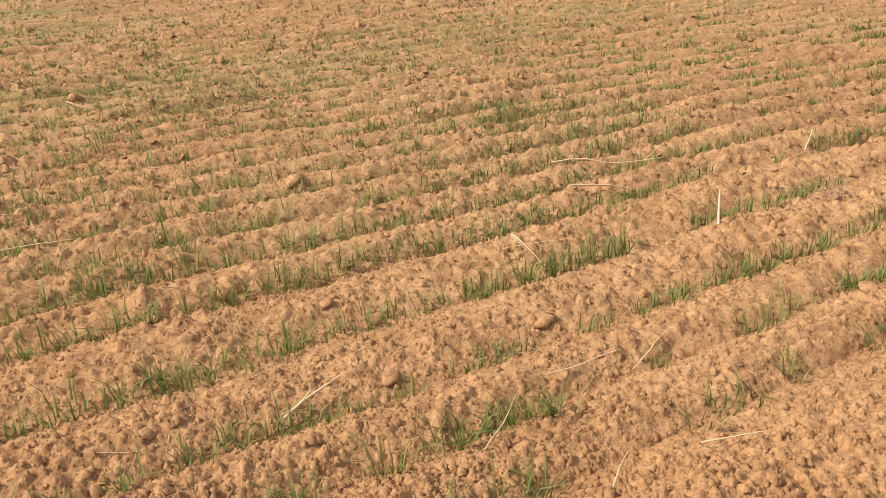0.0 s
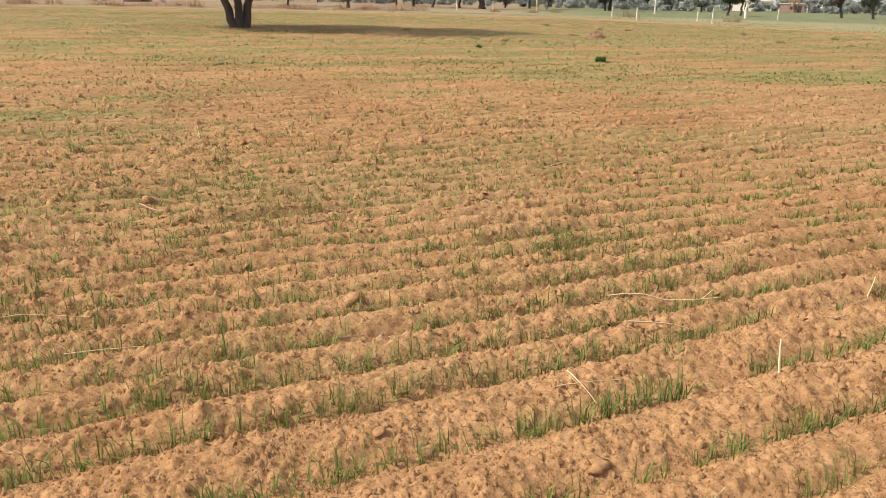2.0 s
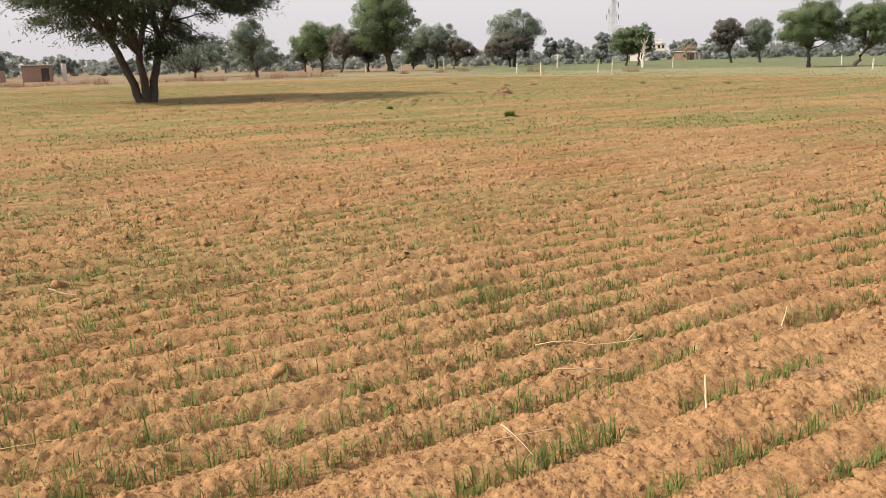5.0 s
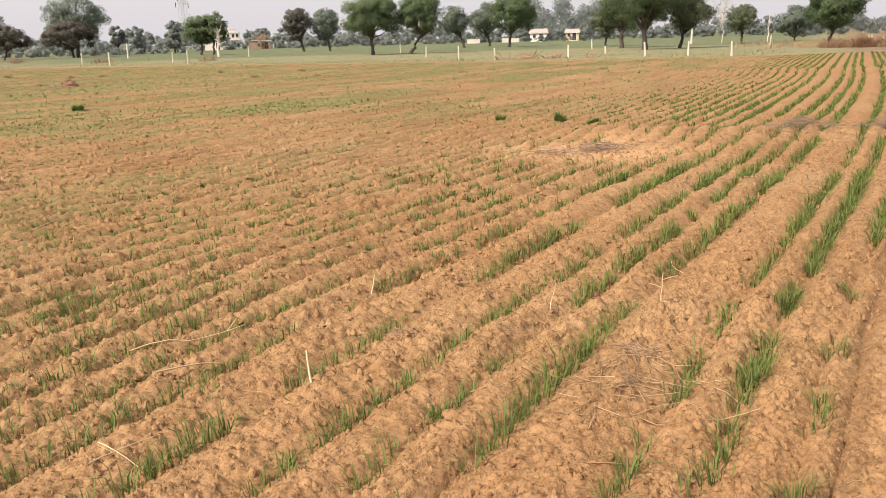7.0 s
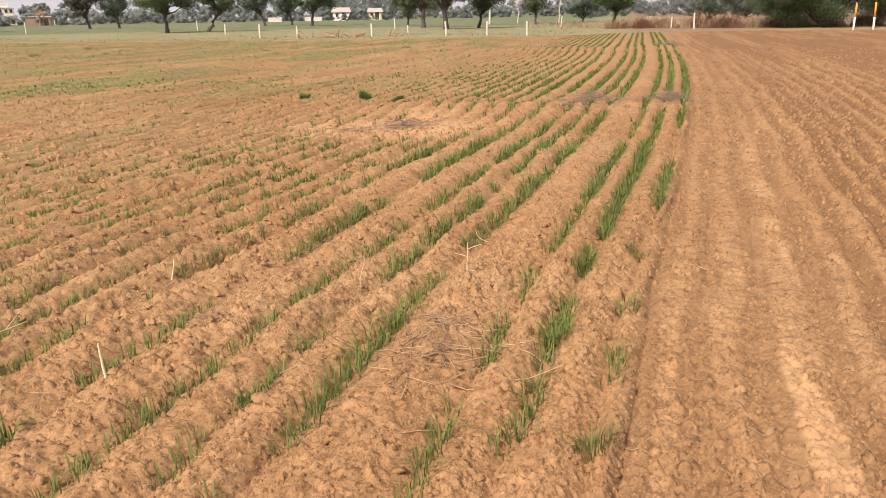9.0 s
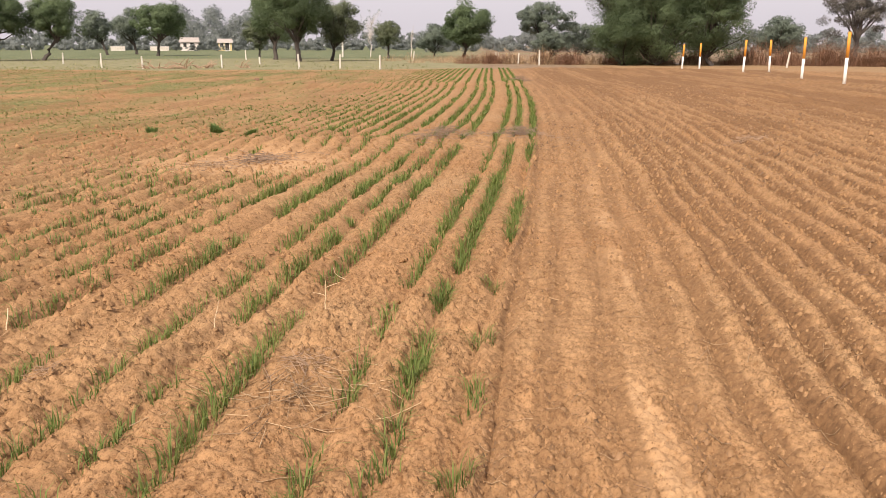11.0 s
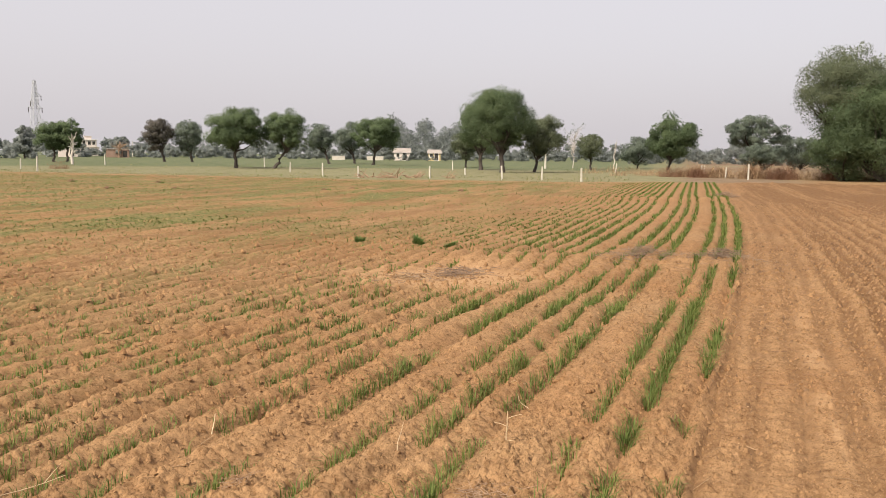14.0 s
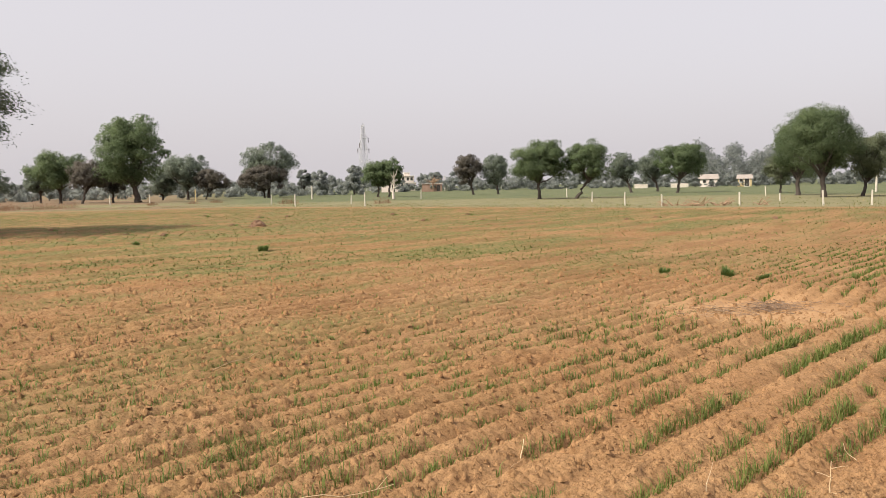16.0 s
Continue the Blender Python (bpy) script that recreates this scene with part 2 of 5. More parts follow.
def value_noise(x, y, seed=0):
    ix, iy = np.floor(x), np.floor(y)
    fx, fy = x - ix, y - iy
    fx, fy = fx * fx * (3 - 2 * fx), fy * fy * (3 - 2 * fy)
    a, b = hash01(ix, iy, seed), hash01(ix + 1, iy, seed)
    c, d = hash01(ix, iy + 1, seed), hash01(ix + 1, iy + 1, seed)
    return (a + (b - a) * fx) * (1 - fy) + (c + (d - c) * fx) * fy


def fbm(x, y, octaves=4, seed=0):
    total, amp, norm = 0.0, 1.0, 0.0
    for o in range(octaves):
        total = total + amp * value_noise(x * 2.03 ** o + 17 * o, y * 2.03 ** o - 9 * o, seed + o)
        norm += amp
        amp *= 0.5
    return total / norm


def lumps(x, y, size, fill, seed):
    """Rounded lumps strewn at random: 0 between them, up to about 1 on the tallest."""
    px, py = x / size, y / size
    ix, iy = np.floor(px), np.floor(py)
    best = np.zeros_like(px)
    for dx in (-1, 0, 1):
        for dy in (-1, 0, 1):
            cx, cy = ix + dx, iy + dy
            jx, jy = hash01(cx, cy, seed), hash01(cx, cy, seed + 1)
            rad = 0.25 + 0.5 * hash01(cx, cy, seed + 2)
            on = hash01(cx, cy, seed + 3) < fill
            q = 1 - ((px - cx - jx) ** 2 + (py - cy - jy) ** 2) / (rad * rad)
            best = np.maximum(best, np.where(on & (q > 0), np.sqrt(np.maximum(q, 0)) * rad, 0))
    return best / 0.75


def billow(x, y, octaves, seed):
    """Rounded lumps parted by sharp creases."""
    total, amp, norm = 0.0, 1.0, 0.0
    for o in range(octaves):
        c, s = math.cos(0.7 + o), math.sin(0.7 + o)
        n = value_noise((c * x - s * y) * 2.1 ** o, (s * x + c * y) * 2.1 ** o, seed + o)
        total = total + amp * (np.abs(2 * n - 1) ** 0.8)
        norm += amp
        amp *= 0.55
    return total / norm


def smooth(a, b, x):
    t = np.clip((x - a) / (b - a), 0, 1)
    return t * t * (3 - 2 * t)


# ---- the lie of the land ----
TH = radians(32)
FURROWS = np.concatenate([[-60.0], np.arange(-39.9, -2.95, 0.225), [-2.79, -2.58, -2.40, -2.23, -2.02, -1.81, -1.56, -1.33, -1.12, -1.03, -0.785, -0.57, -0.13, 0.11, 0.36, 0.72, 1.08, 1.33, 1.58],
                          np.arange(1.82, 70, 0.24), [90.0]])
HEAP = (6.8, 6.7)       # bare sandy spot with a heap of trash


def along(x, y):
    return math.cos(TH) * x + math.sin(TH) * y


def bend(s):
    """How far the rows swing aside along their length: a slow curve that straightens out."""
    return 0.0021 * (np.clip(s, 4, 31) - 15) ** 2 + 0.02 * (np.clip(s, -5, 60) - 5) + 0.045 * np.clip(s - 31, 0, 40)


def across(x, y):
    """Distance across the drill rows; the crop's edge row lies at -1."""
    return -math.sin(TH) * x + math.cos(TH) * y - bend(along(x, y))


def on_row(s, v):
    """The place at s along and v across the rows."""
    p = v + bend(s)
    return math.cos(TH) * s - math.sin(TH) * p, math.sin(TH) * s + math.cos(TH) * p


def drilled(x, y):
    """Distance across the rows, with the drill's own wander."""
    v = across(x, y)
    return v + 0.10 * (fbm(along(x, y) * 0.7, np.floor(v / 0.24) * 0.31 * smooth(-1.3, -1.0, v) + 2.0, 3, 5) - 0.5)


def row_phase(v):
    """From 0 in one furrow over the ridge to 1 in the next."""
    k = np.clip(np.searchsorted(FURROWS, v) - 1, 0, len(FURROWS) - 2)
    return np.clip((v - FURROWS[k]) / (FURROWS[k + 1] - FURROWS[k]), 0, 1)


def field_edge(x, y):
    """Positive inside the ploughed field: distance to its nearest side."""
    p = [(-60, -40), (-44, 40), (-33, 66), (-13, 71), (5, 70), (17, 53), (27, 38), (33, 32.5), (41, 29), (47, 22), (48, 15), (47, 9), (47, 4), (62, -40)]
    d = np.full(np.shape(x), 1e9)
    inside = np.zeros(np.shape(x), bool)
    for (x0, y0), (x1, y1) in zip(p, p[1:] + p[:1]):
        t = np.clip(((x - x0) * (x1 - x0) + (y - y0) * (y1 - y0)) / ((x1 - x0) ** 2 + (y1 - y0) ** 2), 0, 1)
        d = np.minimum(d, np.hypot(x - x0 - t * (x1 - x0), y - y0 - t * (y1 - y0)))
        cross = (y0 > y) != (y1 > y)
        inside ^= cross & (x < (x1 - x0) * (y - y0) / ((y1 - y0) or 1e-9) + x0)
    return np.where(inside, d, -d)


def weediness(x, y):
    """The unsown side of the field carries a thin yellow-green sward."""
    v, s = across(x, y), along(x, y)
    r = np.hypot(x, y)
    return smooth(0.5, 10, v + 2.5 * (fbm(x * 0.25, y * 0.25, 3, 70) - 0.5)) * smooth(0.22, 0.70, fbm(s * 0.35 + 5, v * 0.8, 5, 71) + 0.14 * smooth(10, 24, r) + 0.13 * smooth(12, 21, v)) * (0.35 + 1.25 * smooth(0.38, 0.60, fbm(s * 0.3, v * 2.1, 3, 72)))


def height(x, y, fine=True):
    x, y = np.asarray(x, float), np.asarray(y, float)
    s, edge = along(x, y), field_edge(x, y)
    inside = smooth(-0.3, 1.2, edge)
    v = drilled(x, y)
    bare = smooth(-1.0, -1.2, v)
    ridge = np.sin(np.pi * row_phase(v)) ** (0.9 - 0.4 * bare)
    tall = 0.058 * (1 + bare * ((0.80 + 0.45 * smooth(6, 12, s)) * smooth(-1.75, -2.3, v) + 0.35 * smooth(-1.22, -1.12, v) - 0.62)) * (0.35 + 0.2 * bare + (1.3 - 0.4 * bare) * fbm(s * (1.5 - 0.8 * bare), v * 3, 3, 9))
    heap = np.hypot(x - HEAP[0], (y - HEAP[1]) * 1.3)
    tall = tall * smooth(0.5, 1.4, heap) * (1 - (0.75 - 0.6 * bare) * smooth(26, 44, np.hypot(x, y)))
    tall = tall * (1 + bare * smooth(-1.9, -2.6, v) * (0.15 + 0.9 * (value_noise(s * 0.10, v * 2.3, 26) - 0.4)))
    z = inside * ridge * tall
    # gentle swells, two low bunds across the rows
    z = z + 0.05 * (fbm(x * 0.25, y * 0.25, 2, 20) - 0.5) * inside
    reach = smooth(-1.6, -0.9, v) * smooth(4, 2.2, v)
    z = z + 0.075 * reach * np.exp(-((s - 11.3 + 0.25 * v) / 0.35) ** 2) + 0.12 * smooth(-1.7, -1.0, v) * smooth(9, 6, v) * np.exp(-((s - 27.5 + 0.4 * v) / 0.9) ** 2)
    z = z - 0.06 * smooth(0, 1, edge) * smooth(3, 1, edge)
    z = z + 0.10 * (1 - inside) * (fbm(x * 0.12, y * 0.12, 3, 30) - 0.5)
    if fine:
        left = smooth(1.2, 4.5, v)
        rough = inside * (0.35 + 1.3 * fbm(x * 0.9, y * 0.9, 2, 41)) * (0.35 + 0.65 * smooth(0.4, 1.2, heap)) * (0.45 + 0.55 * ridge) * (1 - 0.45 * bare * smooth(-2.1, -1.7, v))
        wx, wy = x + 0.03 * (value_noise(x * 26, y * 26, 46) - 0.5), y + 0.03 * (value_noise(x * 26, y * 26, 47) - 0.5)
        z = z + rough * ((0.018 + 0.003 * left) * lumps(wx, wy, 0.07, 0.08 + 0.05 * left, 50) + 0.015 * lumps(wx, wy, 0.034, 0.45, 60) + 0.019 * lumps(wx, wy, 0.019, 0.55, 64))
        z = z + rough * (0.012 * (billow(wx * 24, wy * 24, 3, 44) - 0.5) + 0.016 * (billow(wx * 75, wy * 75, 2, 48) - 0.5))
        score = np.abs(2 * fbm(s * 0.7, v * 11, 3, 55) - 1)
        clot = smooth(0.40, 0.62, fbm(s * 1.1, v * 5.0, 5, 83) + 0.12 * (1 - ridge))
        z = z + inside * bare * (0.014 * (score - 0.25) + (0.35 + 0.65 * clot) * (0.016 * lumps(wx, wy, 0.055, 0.20, 52) + 0.020 * lumps(wx, wy, 0.022, 0.45, 57)))
        z = z + inside * 0.026 * (fbm(x * 4, y * 4, 3, 49) - 0.5)
    return z


def ground_sheet():
    """One sheet to the horizon, finely divided over the stretch of field that is walked past."""
    def sector(az, rad):
        a, r = np.meshgrid(np.radians(az), rad)
        x, y = 0.8 + r * np.sin(a), -0.73 + r * np.cos(a)
        i, j = np.meshgrid(np.arange(len(rad) - 1), np.arange(len(az) - 1), indexing="ij")
        k = i * len(az) + j
        q = np.stack([k, k + 1, k + len(az) + 1, k + len(az)], -1).reshape(-1, 4)
        return x.ravel(), y.ravel(), q
    far = [np.exp(np.arange(math.log(46.3), math.log(400), 0.028)), np.exp(np.arange(math.log(412), math.log(4600), 0.11))]
    walked = np.concatenate([[0.001, 0.02], np.exp(np.arange(math.log(0.04), math.log(1.04), 0.06)), np.exp(np.arange(math.log(1.05), math.log(4.5), 0.0035)), np.exp(np.arange(math.log(4.52), math.log(11), 0.0052)),
                             np.exp(np.arange(math.log(11.06), math.log(25), 0.0072)), np.exp(np.arange(math.log(25.2), math.log(46), 0.0105))] + far)
    behind = np.concatenate([[0.001, 0.02], np.exp(np.arange(math.log(0.04), math.log(12), 0.022)), np.exp(np.arange(math.log(12.2), math.log(46), 0.05))] + far)
    x0, y0, q0 = sector(np.concatenate([np.arange(-50, 42, 0.25), np.arange(42, 86.05, 0.15)]), walked)
    x1, y1, q1 = sector(np.linspace(85.8, 310.2, 250), behind)
    z1 = height(x1, y1, False)
    calm = smooth(14, 6, np.hypot(x1 - 0.8, y1 + 0.73))
    verts = np.concatenate([np.stack([x0, y0, height(x0, y0)], 1), np.stack([x1, y1, z1 * calm + 0.02 * (1 - calm)], 1)])
    quads = np.concatenate([q0, q1 + len(x0)])
    me = mesh_arrays("ground", verts, [quads], M_SOIL)
    vx, vy = verts[:, 0], verts[:, 1]
    edge, v, s = field_edge(vx, vy), across(vx, vy), along(vx, vy)
    bearing = np.degrees(np.arctan2(vx - 0.8, vy + 0.73))
    r = np.hypot(vx - 0.8, vy + 0.73)
    # the verge is trodden bare between the strip and the brush
    out = smooth(0.4, -0.8, edge + 1.2 * (fbm(vx * 0.5, vy * 0.5, 3, 80) - 0.5)) * (1 - 0.85 * smooth(56, 62, bearing) * smooth(68, 60, r))
    green = out * smooth(80, 92, r + 6 * (fbm(vx * 0.05, vy * 0.05, 2, 81) - 0.5)) * smooth(-3, 6, bearing) * smooth(53, 50, bearing)
    land = out * np.maximum(smooth(4, -4, bearing), 2.0 * smooth(52, 56, bearing)) * smooth(0.35, 0.6, fbm(vx * 0.1, vy * 0.1, 3, 82) + 0.12)
    w = drilled(vx, vy)
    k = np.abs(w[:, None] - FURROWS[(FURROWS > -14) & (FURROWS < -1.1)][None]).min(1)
    # damp clotted earth the drill turned up, in long blotches, plus painted furrow shade
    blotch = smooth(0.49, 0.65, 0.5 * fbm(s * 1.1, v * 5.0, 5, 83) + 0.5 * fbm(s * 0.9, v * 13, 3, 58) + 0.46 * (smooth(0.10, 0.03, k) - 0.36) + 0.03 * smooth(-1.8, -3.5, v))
    crust_shade = smooth(-1.03, -1.14, v) * smooth(-0.5, 0.5, edge) * ((0.50 + 0.42 * smooth(-1.75, -2.3, w)) * (blotch * (1 - 0.65 * smooth(10, 20, s)) + 0.55 * smooth(0.09, 0.03, k) * smooth(10, 18, s)) + 0.15 * smooth(-2.2, -5.0, v))
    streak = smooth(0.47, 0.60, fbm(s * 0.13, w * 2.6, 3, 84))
    crust_shade = crust_shade + 0.70 * streak * smooth(-1.3, -2.0, v) * smooth(6, 13, s) * smooth(-0.5, 0.5, edge)
    crust_shade = crust_shade + 0.40 * smooth(0.50, 0.64, fbm(s * 0.45, w * 2.1, 4, 85)) * smooth(2.0, 6.0, v) * smooth(5, 10, r) * smooth(0.5, 3, edge)
    spot = np.hypot(vx - HEAP[0] + 0.25, (vy - HEAP[1]) * 1.2)
    sand = 0.65 * smooth(1.8, 0.4, spot + 0.9 * (fbm(vx * 1.5, vy * 1.5, 3, 88) - 0.5)) + 0.55 * smooth(0.16, 0.02, np.abs(w + 1.66 + 0.1 * (fbm(s * 2, w * 2, 2, 86) - 0.5))) * smooth(0.50, 0.66, fbm(s * 2.2, w * 6, 4, 87)) * smooth(11, 6, s)
    for name, values in (("weedy", weediness(vx, vy) * (1.2 - 0.65 * np.sin(np.pi * row_phase(w))) * smooth(1.0, 5.0, edge + 3 * (fbm(vx * 0.2, vy * 0.2, 2, 93) - 0.5))), ("verge", out), ("crop", green), ("scrub", land), ("sand", sand), ("crust_shade", crust_shade)):
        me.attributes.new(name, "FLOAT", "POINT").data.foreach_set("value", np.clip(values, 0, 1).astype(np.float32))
    return tagged(new("ground", me), "sandy tan ploughed soil in low drilled ridges", "ground", kind="structure")


ground_sheet()


# ---- crop ----
def blades_mesh(name, x, y, z, tall, wide, lean, heading, mat):
    """Grass blades: a strip that narrows and bends over, each its own island."""
    n = len(x)
    dx, dy = np.cos(heading), np.sin(heading)
    px, py = -dy * wide / 2, dx * wide / 2
    mid, tip = 0.55, 1.0
    base = np.stack([x, y, z - 0.012], 1)
    side = np.stack([px, py, np.zeros(n)], 1)
    m = np.stack([x + dx * lean * tall * 0.28, y + dy * lean * tall * 0.28, z + tall * mid], 1)
    t = np.stack([x + dx * lean * tall, y + dy * lean * tall, z + tall * (tip - 0.25 * np.minimum(lean, 1.6))], 1)
    verts = np.stack([base - side, base + side, m + side * 0.8, m - side * 0.8, t], 1).reshape(-1, 3)
    o = np.arange(n)[:, None] * 5
    return mesh_arrays(name, verts, [o + np.array([[0, 1, 2, 3]]), o + np.array([[3, 2, 4]])], mat)


rng = np.random.default_rng(7)


# the denser stretches of single rows: row, from, to
THICK_STANDS = ((-1.03, 5.5, 7.3), (-1.03, 9.7, 10.8), (-0.785, 4.2, 10.9), (-0.785, 3.3, 3.6), (-0.57, 6.0, 7.0), (-0.57, 2.4, 2.6), (-0.13, 7.3, 10.8), (-0.13, 5.4, 6.3), (-0.13, 2.6, 3.3), (0.11, 4.0, 5.6), (0.11, 7.4, 9.0),
                (0.36, 7.2, 9.6), (0.72, 6.3, 8.7), (0.72, 4.5, 5.3), (1.08, 6.6, 7.6), (2.30, 2.6, 2.95), (0.72, 1.65, 2.1))


def drilled_crop():
    """Seedlings along the furrows, patchy, thickest in the rows beside the bare strip."""
    rows = FURROWS[(FURROWS > -1.05) & (FURROWS < 60)]
    xs, ys = [], []
    s = np.arange(-30, 62, 0.050)
    for v in rows:
        px, py = on_row(s + rng.uniform(-0.02, 0.02, len(s)), v + rng.normal(0, 0.012 + 0.022 * smooth(1.5, 4.0, v), len(s)))
        xs.append(px)
        ys.append(py)
    x, y = np.concatenate(xs), np.concatenate(ys)
    v, sa = across(x, y), along(x, y)
    az, r = np.degrees(np.arctan2(x - 0.8, y + 0.73)), np.hypot(x - 0.8, y + 0.73)
    patch = 0.45 * fbm(sa * 1.3, np.round(v / 0.08) * 0.9, 2, 90) + 0.55 * value_noise(sa * 4.6, np.round(v / 0.08) * 0.9, 96)
    broad = fbm(x * 0.16, y * 0.16, 2, 91)
    thick = 0.536 + 0.055 * smooth(-0.3, 0.3, v) * smooth(6, 3, sa) + 0.15 * smooth(5, 2.0, v) * smooth(10.5, 12.5, sa) + 0.02 * smooth(4, 9, v) + 0.22 * (broad - 0.5)
    thick = thick + 0.06 * smooth(0.9, 1.3, v) * smooth(5.0, 3.5, v) * smooth(3.6, 2.2, sa) + 0.05 * smooth(0.4, 0.8, v) * smooth(2.2, 1.2, sa) - 0.16 * smooth(-0.95, -1.0, v) * smooth(11.0, 10.0, sa) - 0.06 * smooth(-0.3, -0.6, v) * smooth(6.0, 5.0, sa)
    lush = np.zeros(len(x))
    for row, s0, s1 in THICK_STANDS:
        lush = np.maximum(lush, smooth(0.09, 0.05, np.abs(v - row)) * smooth(s0 - 0.25, s0 + 0.1, sa) * smooth(s1 + 0.25, s1 - 0.1, sa))
    thick = thick + lush * (0.46 - np.minimum(thick, 0.46) + 0.22)
    keep = (rng.random(len(x)) < 0.95 * smooth(0.545, 0.455, patch + 0.5 - thick)) & (((az > -48) & (az < 84)) | (r < 5)) & (r > 0.3) & (field_edge(x, y) > 0.6)
    keep &= np.hypot(x - HEAP[0], (y - HEAP[1]) * 1.3) > 0.95
    keep &= (r < 7) | (rng.random(len(x)) < np.where(v < 3.5, np.clip(13 / r, 0.5, 0.97), np.clip(8.5 / r, 0.26, 0.95)) * (1 - 0.15 * smooth(5, 9, v)))
    x, y, r, v, sa, lush = x[keep], y[keep], r[keep], v[keep], sa[keep], lush[keep]
    strong = np.maximum(lush, smooth(1.5, -1.0, v) * smooth(10, 12, sa))
    weak = smooth(1.2, 4.5, v)
    count = np.where(r > 8, np.where(r > 18, rng.integers(2, 5, len(x)), rng.integers(4, 9, len(x))), rng.integers(7, 20, len(x)))
    count = np.where(r < 8, count + (5 * lush).astype(int), count)
    idx = np.repeat(np.arange(len(x)), count)
    m = len(idx)
    ox, oy = rng.normal(0, 0.018, m), rng.normal(0, 0.018, m)
    bx, by = x[idx] + ox, y[idx] + oy
    tall = rng.uniform(0.040, 0.112, m) * (0.85 + 0.34 * strong[idx]) * (1 - 0.36 * weak[idx]) * (1 - 0.45 * weak[idx] * smooth(6, 12, r[idx])) * (0.7 + 0.6 * fbm(bx * 1.5, by * 1.5, 2, 92))
    wide = rng.uniform(0.0030, 0.0058, m) * np.clip(r[idx] / 5, 1, 6.0 - 4.2 * smooth(2, 6, v[idx]))
    z = height(bx, by)
    lean, heading = rng.uniform(0.15, 1.25, m) + 0.35 * weak[idx], np.arctan2(oy, ox) + rng.normal(0, 0.7, m)
    poor = (weak[idx] > 0.75) & (rng.random(m) < 0.35 + 0.45 * smooth(7, 12, r[idx]))
    for name, pick, mat, label in (("wheat_seedlings", ~poor, M_WHEAT, "short green wheat seedlings along furrows"), ("stunted_seedlings", poor, M_WEED, "stunted yellow-green seedlings in far furrows")):
        me = blades_mesh(name, *(a[pick] for a in (bx, by, z, tall, wide, lean, heading)), mat)
        tagged(new(name, me), label, "crop", kind="stuff")


def sward():
    """Thin yellowish weeds and stunted seedlings away from the strong rows."""
    n = 170000
    az, r = np.radians(rng.uniform(-48, 50, n)), np.sqrt(rng.uniform(3.0 ** 2, 62.0 ** 2, n))
    near = rng.random(n) < 0.35
    r = np.where(near, np.sqrt(rng.uniform(3.0 ** 2, 18.0 ** 2, n)), r)
    x, y = 0.8 + r * np.sin(az), -0.73 + r * np.cos(az)
    keep = (rng.random(n) < (0.15 + 0.85 * weediness(x, y)) * (2.0 - 1.6 * np.sin(np.pi * row_phase(drilled(x, y)))) * (0.3 + 1.3 * smooth(0.38, 0.60, fbm(along(x, y) * 1.6, across(x, y) * 5, 3, 97)))) & (across(x, y) > 2.5) & (field_edge(x, y) > -1.0)
    x, y, r = x[keep], y[keep], r[keep]
    m = len(x)
    me = blades_mesh("weed_sward", x, y, height(x, y), rng.uniform(0.012, 0.034, m) * np.clip(r / 14, 1, 1.5), rng.uniform(0.005, 0.011, m) * np.clip(r / 7, 0.9, 3.0),
                     rng.uniform(0.5, 1.9, m), rng.uniform(0, 2 * np.pi, m), M_WEED)
    tagged(new("weed_sward", me), "sparse yellow-green weeds on cloddy soil", "grass", kind="stuff")


def verge_grass():
    """Rough dry grass on the strip along the fence and beyond."""
    n = 60000
    az, r = np.radians(rng.uniform(-48, 84, n)), np.sqrt(rng.uniform(36.0 ** 2, 105.0 ** 2, n))
    x, y = 0.8 + r * np.sin(az), -0.73 + r * np.cos(az)
    e = field_edge(x, y)
    keep = (e < -0.1) & (az < math.radians(50)) & (rng.random(n) < 0.2 + smooth(-14, -0.5, e)) & (fbm(x * 0.3, y * 0.3, 3, 95) > 0.42)
    x, y, r = x[keep], y[keep], r[keep]
    m = len(x)
    me = blades_mesh("verge_grass", x, y, height(x, y), rng.uniform(0.03, 0.13, m), rng.uniform(0.02, 0.05, m), rng.uniform(0.4, 1.3, m), rng.uniform(0, 2 * np.pi, m), M_WEED)
    tagged(new("verge_grass", me), "rough dry grass along the fence line", "grass", kind="stuff")


drilled_crop()
sward()
verge_grass()


def grass_tuft(x, y, tall, spread, blades, label="dense dark green grass tuft on soil", mat=None):
    a, d = rng.uniform(0, 2 * np.pi, blades), np.sqrt(rng.random(blades)) * spread
    lx, ly = np.cos(a) * d, np.sin(a) * d
    zb = height(x + lx, y + ly) - height(np.array([x]), np.array([y]))[0]
    me = blades_mesh("grass_tuft", lx, ly, zb, tall * rng.uniform(0.5, 1.0, blades) * (1 - 0.45 * (d / spread) ** 2), (0.0030 if mat else tall * 0.05) * rng.uniform(0.7, 1.3, blades), rng.uniform(0.1, 0.7, blades) + 0.6 * d / spread,
                     a + rng.normal(0, 0.6, blades), mat or M_LUSH)
    ob = new("grass_tuft", me)
    ob.location = (x, y, height(np.array([x]), np.array([y]))[0])
    return tagged(ob, label, "grass", "tufts in the field")


